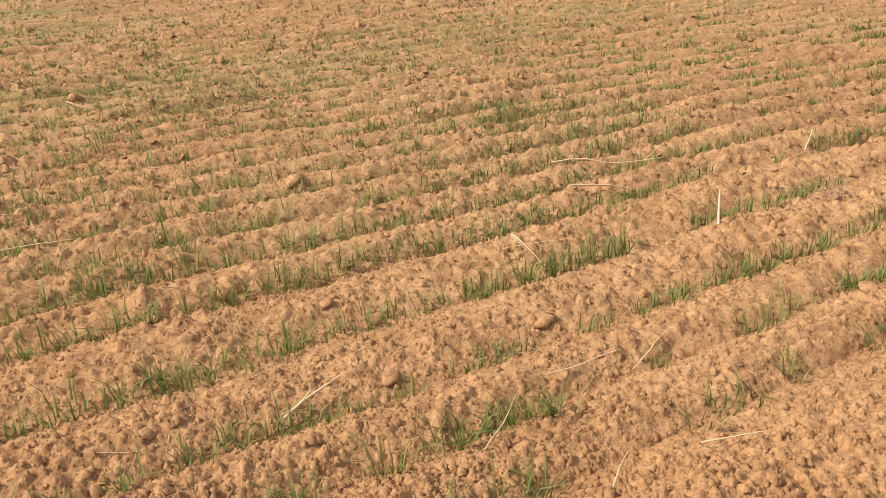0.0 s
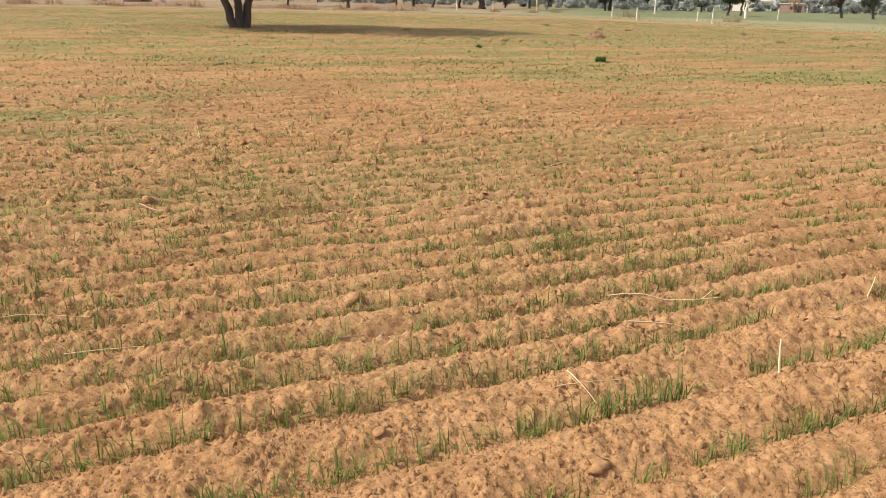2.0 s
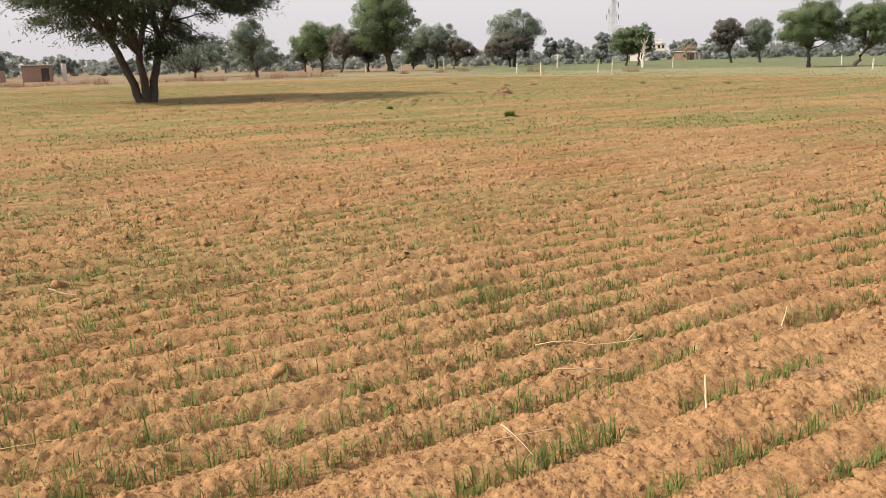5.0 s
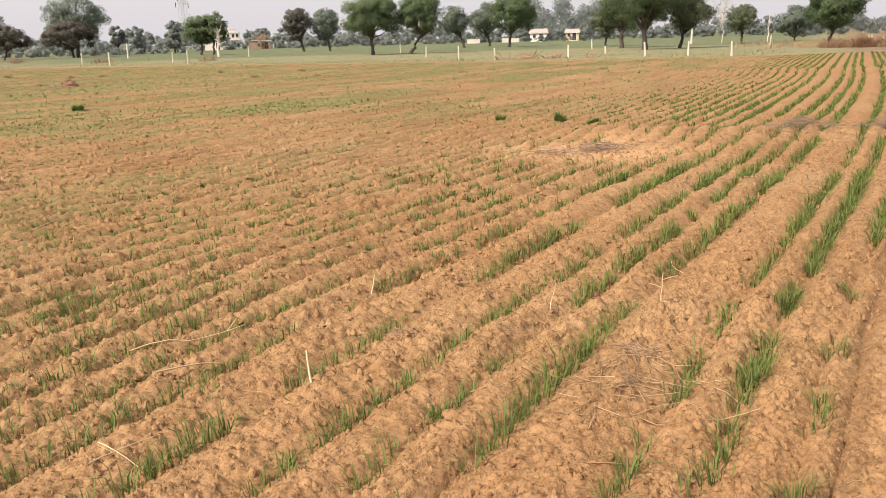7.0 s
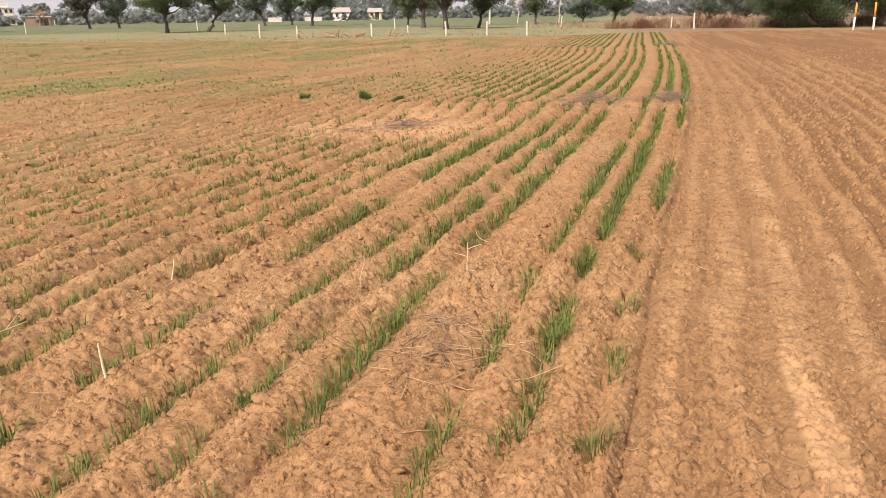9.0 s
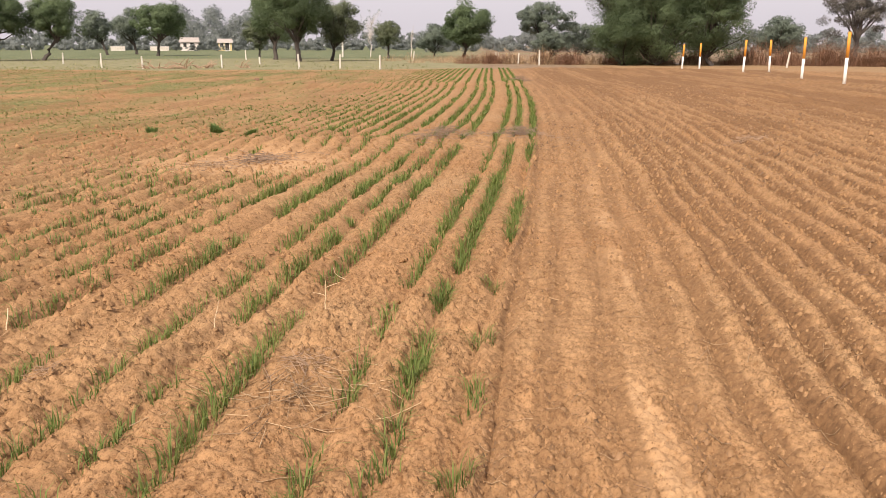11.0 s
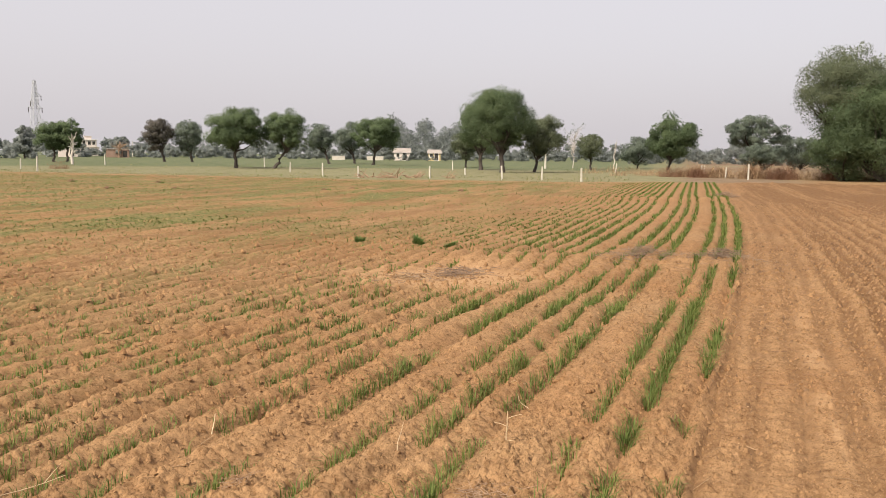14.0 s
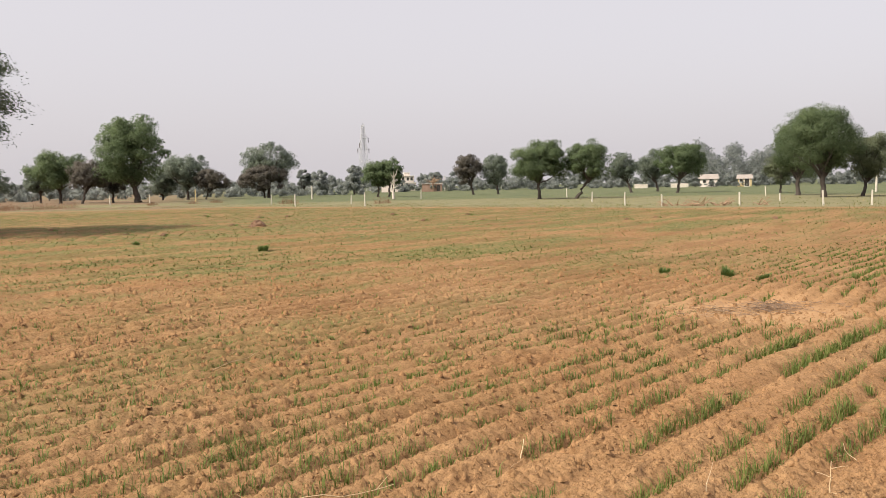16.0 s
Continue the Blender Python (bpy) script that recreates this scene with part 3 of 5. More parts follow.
TUFTS = ((7.63, 10.24, 0.12), (8.19, 9.46, 0.14), (8.37, 8.90, 0.10), (2.31, 18.17, 0.17), (-0.6, 22.0, 0.13))
for tx, ty, th in TUFTS:
    grass_tuft(tx, ty, th * 1.4, th * 0.6, 260)
for tx, ty, th, tn in ((3.10, 1.27, 0.12, 110), (4.25, 1.72, 0.09, 60), (0.96, 3.69, 0.07, 60), (2.02, 4.15, 0.08, 50), (4.89, 12.42, 0.07, 60), (3.56, 1.28, 0.11, 70), (2.55, 0.62, 0.12, 70), (3.87, 1.78, 0.10, 70), (0.05, 1.05, 0.09, 50), (0.27, 1.18, 0.07, 40), (1.33, 2.16, 0.06, 40),
                       (-1.52, 2.07, 0.07, 80), (-1.19, 1.83, 0.09, 70), (-0.44, 1.59, 0.08, 60), (-0.33, 1.61, 0.08, 60), (-1.19, 1.35, 0.07, 80), (-1.03, 1.41, 0.08, 70), (-0.16, 1.74, 0.09, 60), (-0.29, 1.90, 0.07, 50), (-1.32, 2.22, 0.06, 50), (-0.60, 1.94, 0.07, 50)):
    grass_tuft(tx, ty, th, 0.06, tn, "bright green clump of wheat seedlings", M_WHEAT)


def at_ground(x, y):
    return float(height(np.array([x]), np.array([y]), False)[0])


def stalk(x0, y0, x1, y1, thick=0.004, lift=0.015, name="dry_stalk", mat=None, label="pale dry straw stalk lying on soil", forks=0):
    """A thin bent stalk lying over the ridges, with short side shoots where it has them."""
    n = 7
    t = np.linspace(0, 1, n)
    dx, dy = x1 - x0, y1 - y0
    ln = math.hypot(dx, dy)
    w = np.cumsum(rng.normal(0, 0.009 * ln, n))
    w -= t * w[-1]
    px, py = x0 + dx * t - dy / ln * w, y0 + dy * t + dx / ln * w
    ground = height(px, py, False) + 0.012
    pz = np.maximum(ground + lift, np.linspace(ground[0], ground[-1], n) + lift * 0.5)
    c = np.array([px[0], py[0], pz[0]])
    pts = np.stack([px, py, pz], 1) - c
    thick *= 0.62
    lines = [(pts, np.linspace(thick, thick * 0.45, n))]
    for k in range(forks):
        i = rng.integers(1, n - 1)
        d = np.array([rng.normal(0, 1), rng.normal(0, 1), abs(rng.normal(0, 0.6))])
        d *= ln * 0.2 / np.linalg.norm(d)
        lines.append((pts[i] + d[None] * np.linspace(0, 1, 4)[:, None], np.linspace(thick * 0.6, thick * 0.2, 4)))
    ob = new(name, tubes_mesh(name, lines, mat or M_PALE, 5))
    ob.location = c
    return tagged(ob, label, "stalk", "dry stalks on the field")


stalk(1.13, 2.71, 1.61, 2.72, 0.0055, 0.03, forks=1)
stalk(1.18, 2.39, 1.46, 2.45, 0.007, 0.025)
stalk(0.34, 0.87, 0.45, 1.02, 0.007, 0.02, "dead_root", label="bent pale dead root on clods", forks=2)
stalk(0.92, 1.87, 1.01, 1.72, 0.004, 0.03)
stalk(0.88, 1.76, 1.10, 1.86, 0.004, 0.03, forks=1)
stalk(0.81, 0.73, 0.89, 0.97, 0.0035)
stalk(1.29, 0.78, 1.43, 0.80, 0.004, 0.015)
stalk(1.07, 0.62, 1.13, 0.78, 0.004)
stalk(0.97, 1.05, 1.17, 1.17, 0.004)
stalk(1.20, 1.12, 1.32, 1.27, 0.003)
stalk(-0.80, 1.74, -0.55, 1.82, 0.0035, 0.03)
stalk(0.09, 2.05, 0.17, 2.13, 0.006, 0.02, mat=M_TWIG, label="short dark twig lying on soil")
stalk(-1.51, 3.84, -1.27, 3.65, 0.009, 0.02, mat=M_TWIG, label="short dark twig lying on soil")
stalk(-0.47, 3.70, -0.36, 3.76, 0.012, 0.02, mat=M_TWIG, label="short dark twig lying on soil")
stalk(-1.6, 1.9, -0.9, 2.1, 0.004, 0.03)
stalk(2.9, 2.25, 3.1, 2.5, 0.004, 0.03)
stalk(3.75, 2.3, 3.9, 2.55, 0.004, 0.04)
stalk(-1.1, 6.6, -0.9, 7.3, 0.008, 0.04)
stalk(0.9, 5.6, 1.25, 6.1, 0.006, 0.03)


def standing_stalk(x, y, tall, lean_x, lean_y, thick, label, side_shoots, mat=None):
    mat = mat or M_STUB
    z = at_ground(x, y)
    ob = empty("standing_stalk", x, y, z - 0.005)
    t = np.linspace(0, 1, 6)
    stem = np.stack([lean_x * t, lean_y * t, tall * t], 1) + np.concatenate([np.zeros((1, 3)), rng.normal(0, 0.0014, (5, 3))])
    under("stem", tubes_mesh("stem", [(stem, np.linspace(thick, thick * 0.5, 6))], mat), ob)
    for k in range(side_shoots):
        i = rng.integers(1, 5)
        a = rng.uniform(0, 2 * np.pi)
        d = np.array([math.cos(a), math.sin(a), rng.uniform(0.2, 1.2)]) * tall * rng.uniform(0.2, 0.42)
        u = np.linspace(0, 1, 4)[:, None]
        under("side_shoot", tubes_mesh("side_shoot", [(stem[i] + d * u - np.array([[0, 0, 0.15 * tall]]) * u * u * 0.4, np.linspace(thick * 0.6, thick * 0.25, 4))], mat, 5), ob)
    return tagged(ob, label, "stalk", "upright dry stalks")


standing_stalk(1.665, 2.03, 0.150, -0.008, 0.005, 0.0055, "pale broken stalk standing upright in soil", 0)
standing_stalk(3.32, 2.00, 0.165, 0.02, 0.01, 0.0038, "dry forked plant stump standing in furrow", 5, M_PALE)
standing_stalk(-2.15, 6.42, 0.16, -0.03, 0.0, 0.004, "thin pale stalk leaning in soil", 1)
standing_stalk(2.35, 3.05, 0.10, 0.02, 0.0, 0.003, "thin pale stalk leaning in soil", 0)


def straws(cx, cy, spread, n, longest, flat=1.0, lift=0.03):
    lines = []
    for _ in range(n):
        a, d = rng.uniform(0, 2 * np.pi), abs(rng.normal(0, spread * 0.5))
        x, y = cx + math.cos(a) * d, cy + math.sin(a) * d * flat
        h, ln = rng.uniform(0, np.pi), rng.uniform(0.3, 1.0) * longest
        t = np.linspace(-0.5, 0.5, 4)
        px, py = x + math.cos(h) * ln * t, y + math.sin(h) * ln * t
        g = height(px, py)
        pz = np.maximum(g + 0.004, g.mean() + rng.uniform(0.004, lift) * math.exp(-(d / spread) ** 2 * 2) + rng.normal(0, 0.15) * ln * t)
        r = rng.uniform(0.0008, 0.0020) * (longest / 0.2) ** 0.5
        lines.append((np.stack([px - cx, py - cy, pz], 1), np.linspace(r, r * 0.7, 4)))
    return lines


def straw_pile(x, y, spread, n, longest, mat, label, flat=1.0, lift=0.03):
    ob = new("straw_pile", tubes_mesh("straw_pile", straws(x, y, spread, n, longest, flat, lift), mat, 4))
    ob.location = (x, y, 0)
    return tagged(ob, label, "straw", kind="stuff")


straw_pile(2.66, 1.42, 0.36, 70, 0.26, M_STRAW, "loose pile of brown straw stubble on soil")
straw_pile(2.85, 1.62, 0.22, 45, 0.2, M_TWIG, "flattened greyish dead stubble beside straw")
straw_pile(6.75, 6.78, 1.0, 150, 0.42, M_TRASH, "low heap of dead brown twigs on sand", 0.4, 0.10)
straw_pile(6.2, 6.9, 0.5, 60, 0.4, M_STRAW, "scattered straw on bare sandy spot", 0.6)
straw_pile(9.45, 6.25, 0.95, 280, 0.32, M_TRASH, "matted grey-brown trash across crop rows", 0.5, 0.13)
straw_pile(10.25, 5.60, 0.85, 260, 0.32, M_TRASH, "matted grey-brown trash across crop rows", 0.5, 0.13)
straw_pile(26.7, 16.6, 0.7, 160, 0.5, M_TRASH, "small brown trash heap at row end", 0.6, 0.2)
straw_pile(11.5, 2.95, 0.5, 70, 0.35, M_TWIG, "flattened brown weed clump on bare soil", 0.6)
straw_pile(2.2, 2.35, 0.10, 25, 0.12, M_TWIG, "small dark knot of dead weeds")


def litter():
    """Bits of straw strewn over the near field, far too many to count."""
    lines = []
    for _ in range(1100):
        a, r = math.radians(rng.uniform(-46, 80)), 1.3 * math.exp(rng.random() ** 0.6 * math.log(13))
        lines += straws(0.8 + r * math.sin(a), -0.73 + r * math.cos(a), 0.01, 1, rng.uniform(0.04, 0.16) * (1 + 0.06 * r), 1.0, 0.008)[0:1]
        cx, cy = 0.8 + r * math.sin(a), -0.73 + r * math.cos(a)
        p, q = lines[-1]
        lines[-1] = (p + np.array([[cx, cy, 0]]), q)
    tagged(new("straw_litter", tubes_mesh("straw_litter", lines, M_STRAW, 3)), "bits of pale straw strewn on soil", "straw", kind="stuff")


litter()


def dead_bits():
    """Short dark bits of root and stem lying in the furrows of the bare strip."""
    lines = []
    for _ in range(260):
        s, v = 2.0 + 12.0 * rng.random() ** 1.6, -1.15 - 3.5 * rng.random()
        x, y = on_row(s, v)
        q, w = straws(x, y, 0.01, 1, rng.uniform(0.05, 0.16) * (1 + 0.05 * s))[0]
        lines.append((q + np.array([[x, y, 0]]), w * 1.3))
    tagged(new("root_litter", tubes_mesh("root_litter", lines, M_EARTH, 3)), "short dark bits of dead root on soil", "debris", kind="stuff")


dead_bits()


# ---- loose clods ----
def crumb_mesh(name, x, y, z, size, mat, flat=1.0):
    """Many small blocky lumps, each with its foot below the ground and a short uneven crest."""
    n = len(x)
    shape = np.array([[1, -0.2, -0.8], [0.2, 1, -0.8], [-1, 0.2, -0.8], [-0.1, -1, -0.8], [0.42, 0.15, 0.66], [-0.42, -0.1, 0.58]])[None] * rng.uniform(0.6, 1.3, (n, 6, 3))
    turn = rng.uniform(0, 2 * np.pi, n)
    c, s = np.cos(turn)[:, None], np.sin(turn)[:, None]
    p = np.stack([shape[..., 0] * c - shape[..., 1] * s, shape[..., 0] * s + shape[..., 1] * c, shape[..., 2] * flat], -1) * size[:, None, None]
    verts = (p + np.stack([x, y, z], 1)[:, None]).reshape(-1, 3)
    o = np.arange(n)[:, None] * 6
    return mesh_arrays(name, verts, [o + np.array([[0, 1, 4]]), o + np.array([[1, 2, 5, 4]]), o + np.array([[2, 3, 5]]), o + np.array([[3, 0, 4, 5]])], mat)


def clod_mesh(seed):
    bm = bmesh.new()
    bmesh.ops.create_icosphere(bm, subdivisions=2, radius=1)
    for v in bm.verts:
        p = v.co.normalized()
        k = 0.8 + 0.45 * noise.noise(p * 1.3 + Vector((seed * 7.1, 0, 0))) + 0.50 * abs(noise.noise(p * 2.7 + Vector((0, seed * 3.3, 0)))) + 0.42 * noise.noise(p * 4.7 + Vector((0, 2, seed * 3.3)))
        v.co = p * k
        v.co.z *= 0.62
    me = bpy.data.meshes.new("soil_clod")
    bm.to_mesh(me)
    bm.free()
    me.materials.append(M_CLOD)
    me.polygons.foreach_set("use_smooth", np.ones(len(me.polygons), bool))
    return me


CLODS = [clod_mesh(i) for i in range(9)]


def clod(x, y, size, label="dry crumbly tan soil clod"):
    ob = new("soil_clod", CLODS[rng.integers(0, len(CLODS))])
    sx, sy, sz = size * rng.uniform(0.8, 1.25, 3)
    ob.matrix_world = Matrix.Translation((x, y, at_ground(x, y) + 0.006)) @ Euler((rng.normal(0, 0.3), rng.normal(0, 0.3), rng.uniform(0, 6.28))).to_matrix().to_4x4() @ Matrix.Diagonal((sx, sy, sz, 1))
    return tagged(ob, label, "soil clod", "loose soil clods")


for cx, cy, cs in ((0.57, 1.07, 0.030), (0.71, 0.92, 0.024), (0.93, 1.25, 0.024), (0.05, 2.50, 0.05), (0.42, 1.30, 0.026), (0.35, 1.42, 0.024), (0.99, 1.36, 0.03),
                   (3.66, 1.43, 0.05), (1.48, 7.33, 0.075), (2.55, 1.72, 0.035), (0.02, 1.52, 0.03), (2.3, 4.7, 0.05), (-1.55, 4.02, 0.05), (0.3, 5.4, 0.06), (-0.3, 3.3, 0.05), (2.0, 1.55, 0.035)):
    clod(cx, cy, cs, "large rounded dry soil clod on ridge")
placed = 0
while placed < 170:
    ca, cr = math.radians(rng.uniform(-42, 60)), math.sqrt(rng.uniform(1.35 ** 2, 5.5 ** 2))
    cx, cy = 0.8 + cr * math.sin(ca), -0.73 + cr * math.cos(ca)
    if across(cx, cy) > -1.2 or rng.random() < 0.3:
        clod(cx, cy, rng.uniform(0.008, 0.018) * (1 + 0.08 * cr))
        placed += 1


def crumbs():
    """Small crumbs of earth lying everywhere between the clods."""
    n = 88000
    az, r = np.radians(rng.uniform(-47, 82, n)), 1.15 * np.exp(rng.random(n) ** 1.35 * math.log(12))
    x, y = 0.8 + r * np.sin(az), -0.73 + r * np.cos(az)
    around = rng.random(n) < 0.12
    az, r = np.where(around, rng.uniform(0, 2 * np.pi, n), az), np.where(around, 0.3 * np.exp(rng.random(n) * math.log(15)), r)
    x, y = 0.8 + r * np.sin(az), -0.73 + r * np.cos(az)
    size = np.minimum(0.0034 / rng.uniform(0.03, 1, n) ** 0.55, 0.016) * np.clip(r / 3.0, 0.9, 2.8) * np.where(across(x, y) < -1.1, 0.8, 1.0)
    z = height(x, y) + size * 0.2
    tagged(new("soil_crumbs", crumb_mesh("soil_crumbs", x, y, z, size, M_CLOD)), "fine dry crumbs of sandy earth", "soil", kind="stuff")


crumbs()


def strip_crumbs():
    """Small clotted lumps that lie thick in the furrows of the bare strip."""
    rows = FURROWS[(FURROWS > -6.5) & (FURROWS < -1.1)]
    n = 72000
    s = 1.6 + 25.0 * rng.random(n) ** 1.5
    v = rows[rng.integers(0, len(rows), n)] + rng.normal(0, 1, n) * np.where(rng.random(n) < 0.35, 0.10, 0.036)
    x, y = on_row(s, v)
    x, y = on_row(s, 2 * v - drilled(x, y))
    keep = (fbm(s * 1.1, v * 5.0, 5, 83) > rng.uniform(0.36, 0.52, n)) & (np.hypot(x - 0.8, y + 0.73) > 1.3)
    x, y = x[keep], y[keep]
    n = len(x)
    r = np.hypot(x - 0.8, y + 0.73)
    size = np.minimum(0.0042 / rng.uniform(0.02, 1, n) ** 0.55, 0.018) * np.clip(r / 5.5, 0.9, 1.7)
    tagged(new("clotted_crumbs", crumb_mesh("clotted_crumbs", x, y, height(x, y), size, M_CLOTS)), "brown damp crumbs along the bare furrows", "soil", kind="stuff")


strip_crumbs()


def field_clods():
    """Clods on the ridges farther out, too many to count."""
    n = 30000
    az, r = np.radians(rng.uniform(-47, 60, n)), 4.5 * np.exp(rng.random(n) * math.log(7))
    x, y = 0.8 + r * np.sin(az), -0.73 + r * np.cos(az)
    keep = (across(x, y) > -0.9) & (fbm(x * 0.9, y * 0.9, 3, 98) > rng.uniform(0.3, 0.6, n))
    x, y, r = x[keep], y[keep], r[keep]
    n = len(x)
    size = np.minimum(0.010 / rng.uniform(0.05, 1, n) ** 0.5, 0.030) * np.clip(r / 9, 0.75, 1.15)
    tagged(new("field_clods", crumb_mesh("field_clods", x, y, height(x, y), size, M_CLOD, 0.34)), "dry tan clods strewn over the ridges", "soil", kind="stuff")


field_clods()


def soil_mound(x, y, size, label="small dark mound of dung and earth"):
    bm = bmesh.new()
    bmesh.ops.create_icosphere(bm, subdivisions=3, radius=1)
    for v in bm.verts:
        p = v.co.normalized()
        q = p * 2.2 + Vector((x, y, 0))
        k = 1 + 0.35 * noise.noise(q) + 0.30 * abs(noise.noise(q * 2.3)) + 0.15 * noise.noise(q * 5)
        up = max(p.z, -0.15)
        v.co = Vector((p.x * k * (1.25 - 0.5 * up), p.y * k * (1.25 - 0.5 * up), up * k * 0.8))
    me = bpy.data.meshes.new("soil_mound")
    bm.to_mesh(me)
    bm.free()
    me.materials.append(M_EARTH)
    ob = new("soil_mound", me)
    ob.matrix_world = Matrix.Translation((x, y, at_ground(x, y))) @ Matrix.Diagonal((size, size, size, 1))
    return tagged(ob, label, "soil mound", "mounds in the field")


soil_mound(3.2, 31.5, 0.24)
for mx, my, ms in ((2.3, 32.6, 0.16), (-0.05, 26.5, 0.12), (-1.2, 27.6, 0.14), (9.6, 31.0, 0.13), (11.9, 30.4, 0.12), (4.0, 41.0, 0.18), (5.5, 42.0, 0.15), (10.5, 40.0, 0.18), (13.5, 37.0, 0.18),
                   (16.4, 27.0, 0.13), (18.0, 27.6, 0.13), (21.0, 24.5, 0.14), (-4.2, 33.0, 0.14), (1.5, 46.0, 0.2)):
    soil_mound(mx, my, ms * 0.7, "low dark clump of earth and weeds")
    grass_tuft(mx + 0.1, my - 0.12, ms * 0.9, ms, 90, "small dark weed tuft beside mound")


# ---- posts ----
def fence_post(x, y, tall, lean=0.0, wide=0.095, mat=None, label="limewashed concrete fence post in grass"):
    bm = bmesh.new()
    vs = box(bm, -wide / 2, wide / 2, -wide / 2, wide / 2, -0.1, tall)
    for v in vs:
        if v.co.z > 0:
            v.co.x, v.co.y = v.co.x * 0.85, v.co.y * 0.85
    bmesh.ops.bevel(bm, geom=bm.edges[:], offset=0.012, segments=1, affect="EDGES")
    me = bpy.data.meshes.new("fence_post")
    bm.to_mesh(me)
    bm.free()
    me.materials.append(mat or M_CONCRETE)
    ob = new("fence_post", me)
    ob.matrix_world = pose(x, y, at_ground(x, y), lean, -lean * 0.6, rng.uniform(0, 90))
    return tagged(ob, label, "post", "fence posts along the field")


for fx, fy, fh in ((-8.0, 100.9, 1.1), (-3.6, 98.1, 1.1), (7.6, 73.8, 0.95), (8.8, 66.5, 1.0), (13.6, 62.2, 1.05), (25.3, 88.4, 1.1), (14.0, 70.0, 0.8), (29.7, 55.9, 0.75), (27.2, 46.5, 0.85), (27.3, 42.3, 0.7),
                   (30.5, 39.4, 0.75), (49.6, 61.6, 0.9), (38.3, 45.7, 0.5), (33.0, 35.7, 0.82), (35.4, 34.9, 0.8), (37.6, 77.0, 1.0), (35.7, 32.0, 0.78), (56.3, 47.4, 0.85), (49.5, 30.3, 1.02), (55.0, 15.8, 0.95),
                   (51.0, 33.0, 0.75), (56.0, 38.5, 0.8), (53.5, 36.5, 0.8)):
    fence_post(fx, fy, fh, rng.normal(0, 2.5))
fence_post(1.4, 108.4, 1.55, 0, 0.17, M_YELLOW, "tall yellow painted marker post")
fence_post(52.4, 35.0, 0.75, 1, 0.12, M_YELLOW, "short yellow painted marker post")


def marker_post(x, y, tall, lean_x, lean_y):
    """A round boundary post, white below and orange above."""
    ob = empty("marker_post", x, y, at_ground(x, y))
    ob.matrix_world = pose(x, y, at_ground(x, y), lean_y, lean_x, 0)
    split = tall * 0.5
    for name, z0, z1, mat, lab in (("white_shaft", -0.15, split, M_WHITE, "white painted lower shaft"), ("orange_top", split + 0.002, tall, M_ORANGE, "orange painted upper half")):
        bm = bmesh.new()
        bmesh.ops.create_cone(bm, cap_ends=True, segments=14, radius1=0.052, radius2=0.049, depth=z1 - z0, matrix=Matrix.Translation((0, 0, (z0 + z1) / 2)))
        top = [e for e in bm.edges if all(v.co.z > z1 - 0.001 for v in e.verts)]
        if name == "orange_top":
            bmesh.ops.bevel(bm, geom=top, offset=0.012, segments=2, affect="EDGES")
        for fc in bm.faces:
            fc.smooth = abs(fc.normal.z) < 0.5
        part(name, bm, mat, ob, lab)
    return tagged(ob, "round boundary post painted white and orange", "post", "orange and white posts")


for px, py, ph, lx, ly in ((48.1, 19.6, 1.40, 5, 0), (46.0, 17.7, 1.44, 0, 0), (40.4, 13.3, 1.49, 2, 1), (41.9, 12.6, 1.48, -3, 0), (33.6, 8.7, 1.55, 1, 0), (29.4, 6.2, 1.59, 1, 0)):
    marker_post(px, py, ph, lx, ly)


# ---- trees ----
def leaf_cards(centres, radii, per, size, droop=0.0, pad=0.8, heart=None):
    """Leaf sprays strewn through round clumps: small leaflets, each its own island."""
    n = len(centres)
    idx = np.repeat(np.arange(n), per)
    m = len(idx)
    d = rng.normal(0, 1, (m, 3))
    d /= np.linalg.norm(d, axis=1)[:, None]
    rr = rng.random(m) ** 0.45
    c = centres[idx] + d * (radii[idx] * rr)[:, None] * np.array([1, 1, pad])
    c[:, 2] -= droop * radii[idx] * rr * rng.random(m)
    a = rng.normal(0, 1, (m, 3)) + d * 0.8
    a[:, 2] -= droop
    a /= np.linalg.norm(a, axis=1)[:, None]
    b = np.cross(a, rng.normal(0, 1, (m, 3)))
    b /= np.linalg.norm(b, axis=1)[:, None] + 1e-9
    s = (size * rng.uniform(0.6, 1.2, m))[:, None]
    out = d * np.array([1, 1, 1.0 / max(pad, 0.3)]) * 0.8 + np.array([0, 0, 0.25])
    if heart is not None:
        away = c - heart
        out += 0.7 * away / (np.linalg.norm(away, axis=1)[:, None] + 1e-9)
    out += rng.normal(0, 0.25, (m, 3))
    out /= np.linalg.norm(out, axis=1)[:, None]
    b = b * np.where((np.cross(a, b) * out).sum(1) < 0, -1.0, 1.0)[:, None]
    verts = np.stack([c - a * s, c + a * s * 0.9 - b * s * 0.3, c + b * s * 0.62], 1).reshape(-1, 3)
    o = np.arange(m)[:, None] * 3
    return verts, o + np.array([[0, 1, 2]]), np.repeat(out, 3, axis=0)


def limb_path(a, b, sag, n=6, wander=0.03):
    t = np.linspace(0, 1, n)[:, None]
    p = a + (b - a) * t
    p[:, 2] += sag * (t[:, 0] * (1 - t[:, 0])) * 2
    p[1:-1] += rng.normal(0, wander * np.linalg.norm(b - a), (n - 2, 3))
    return p


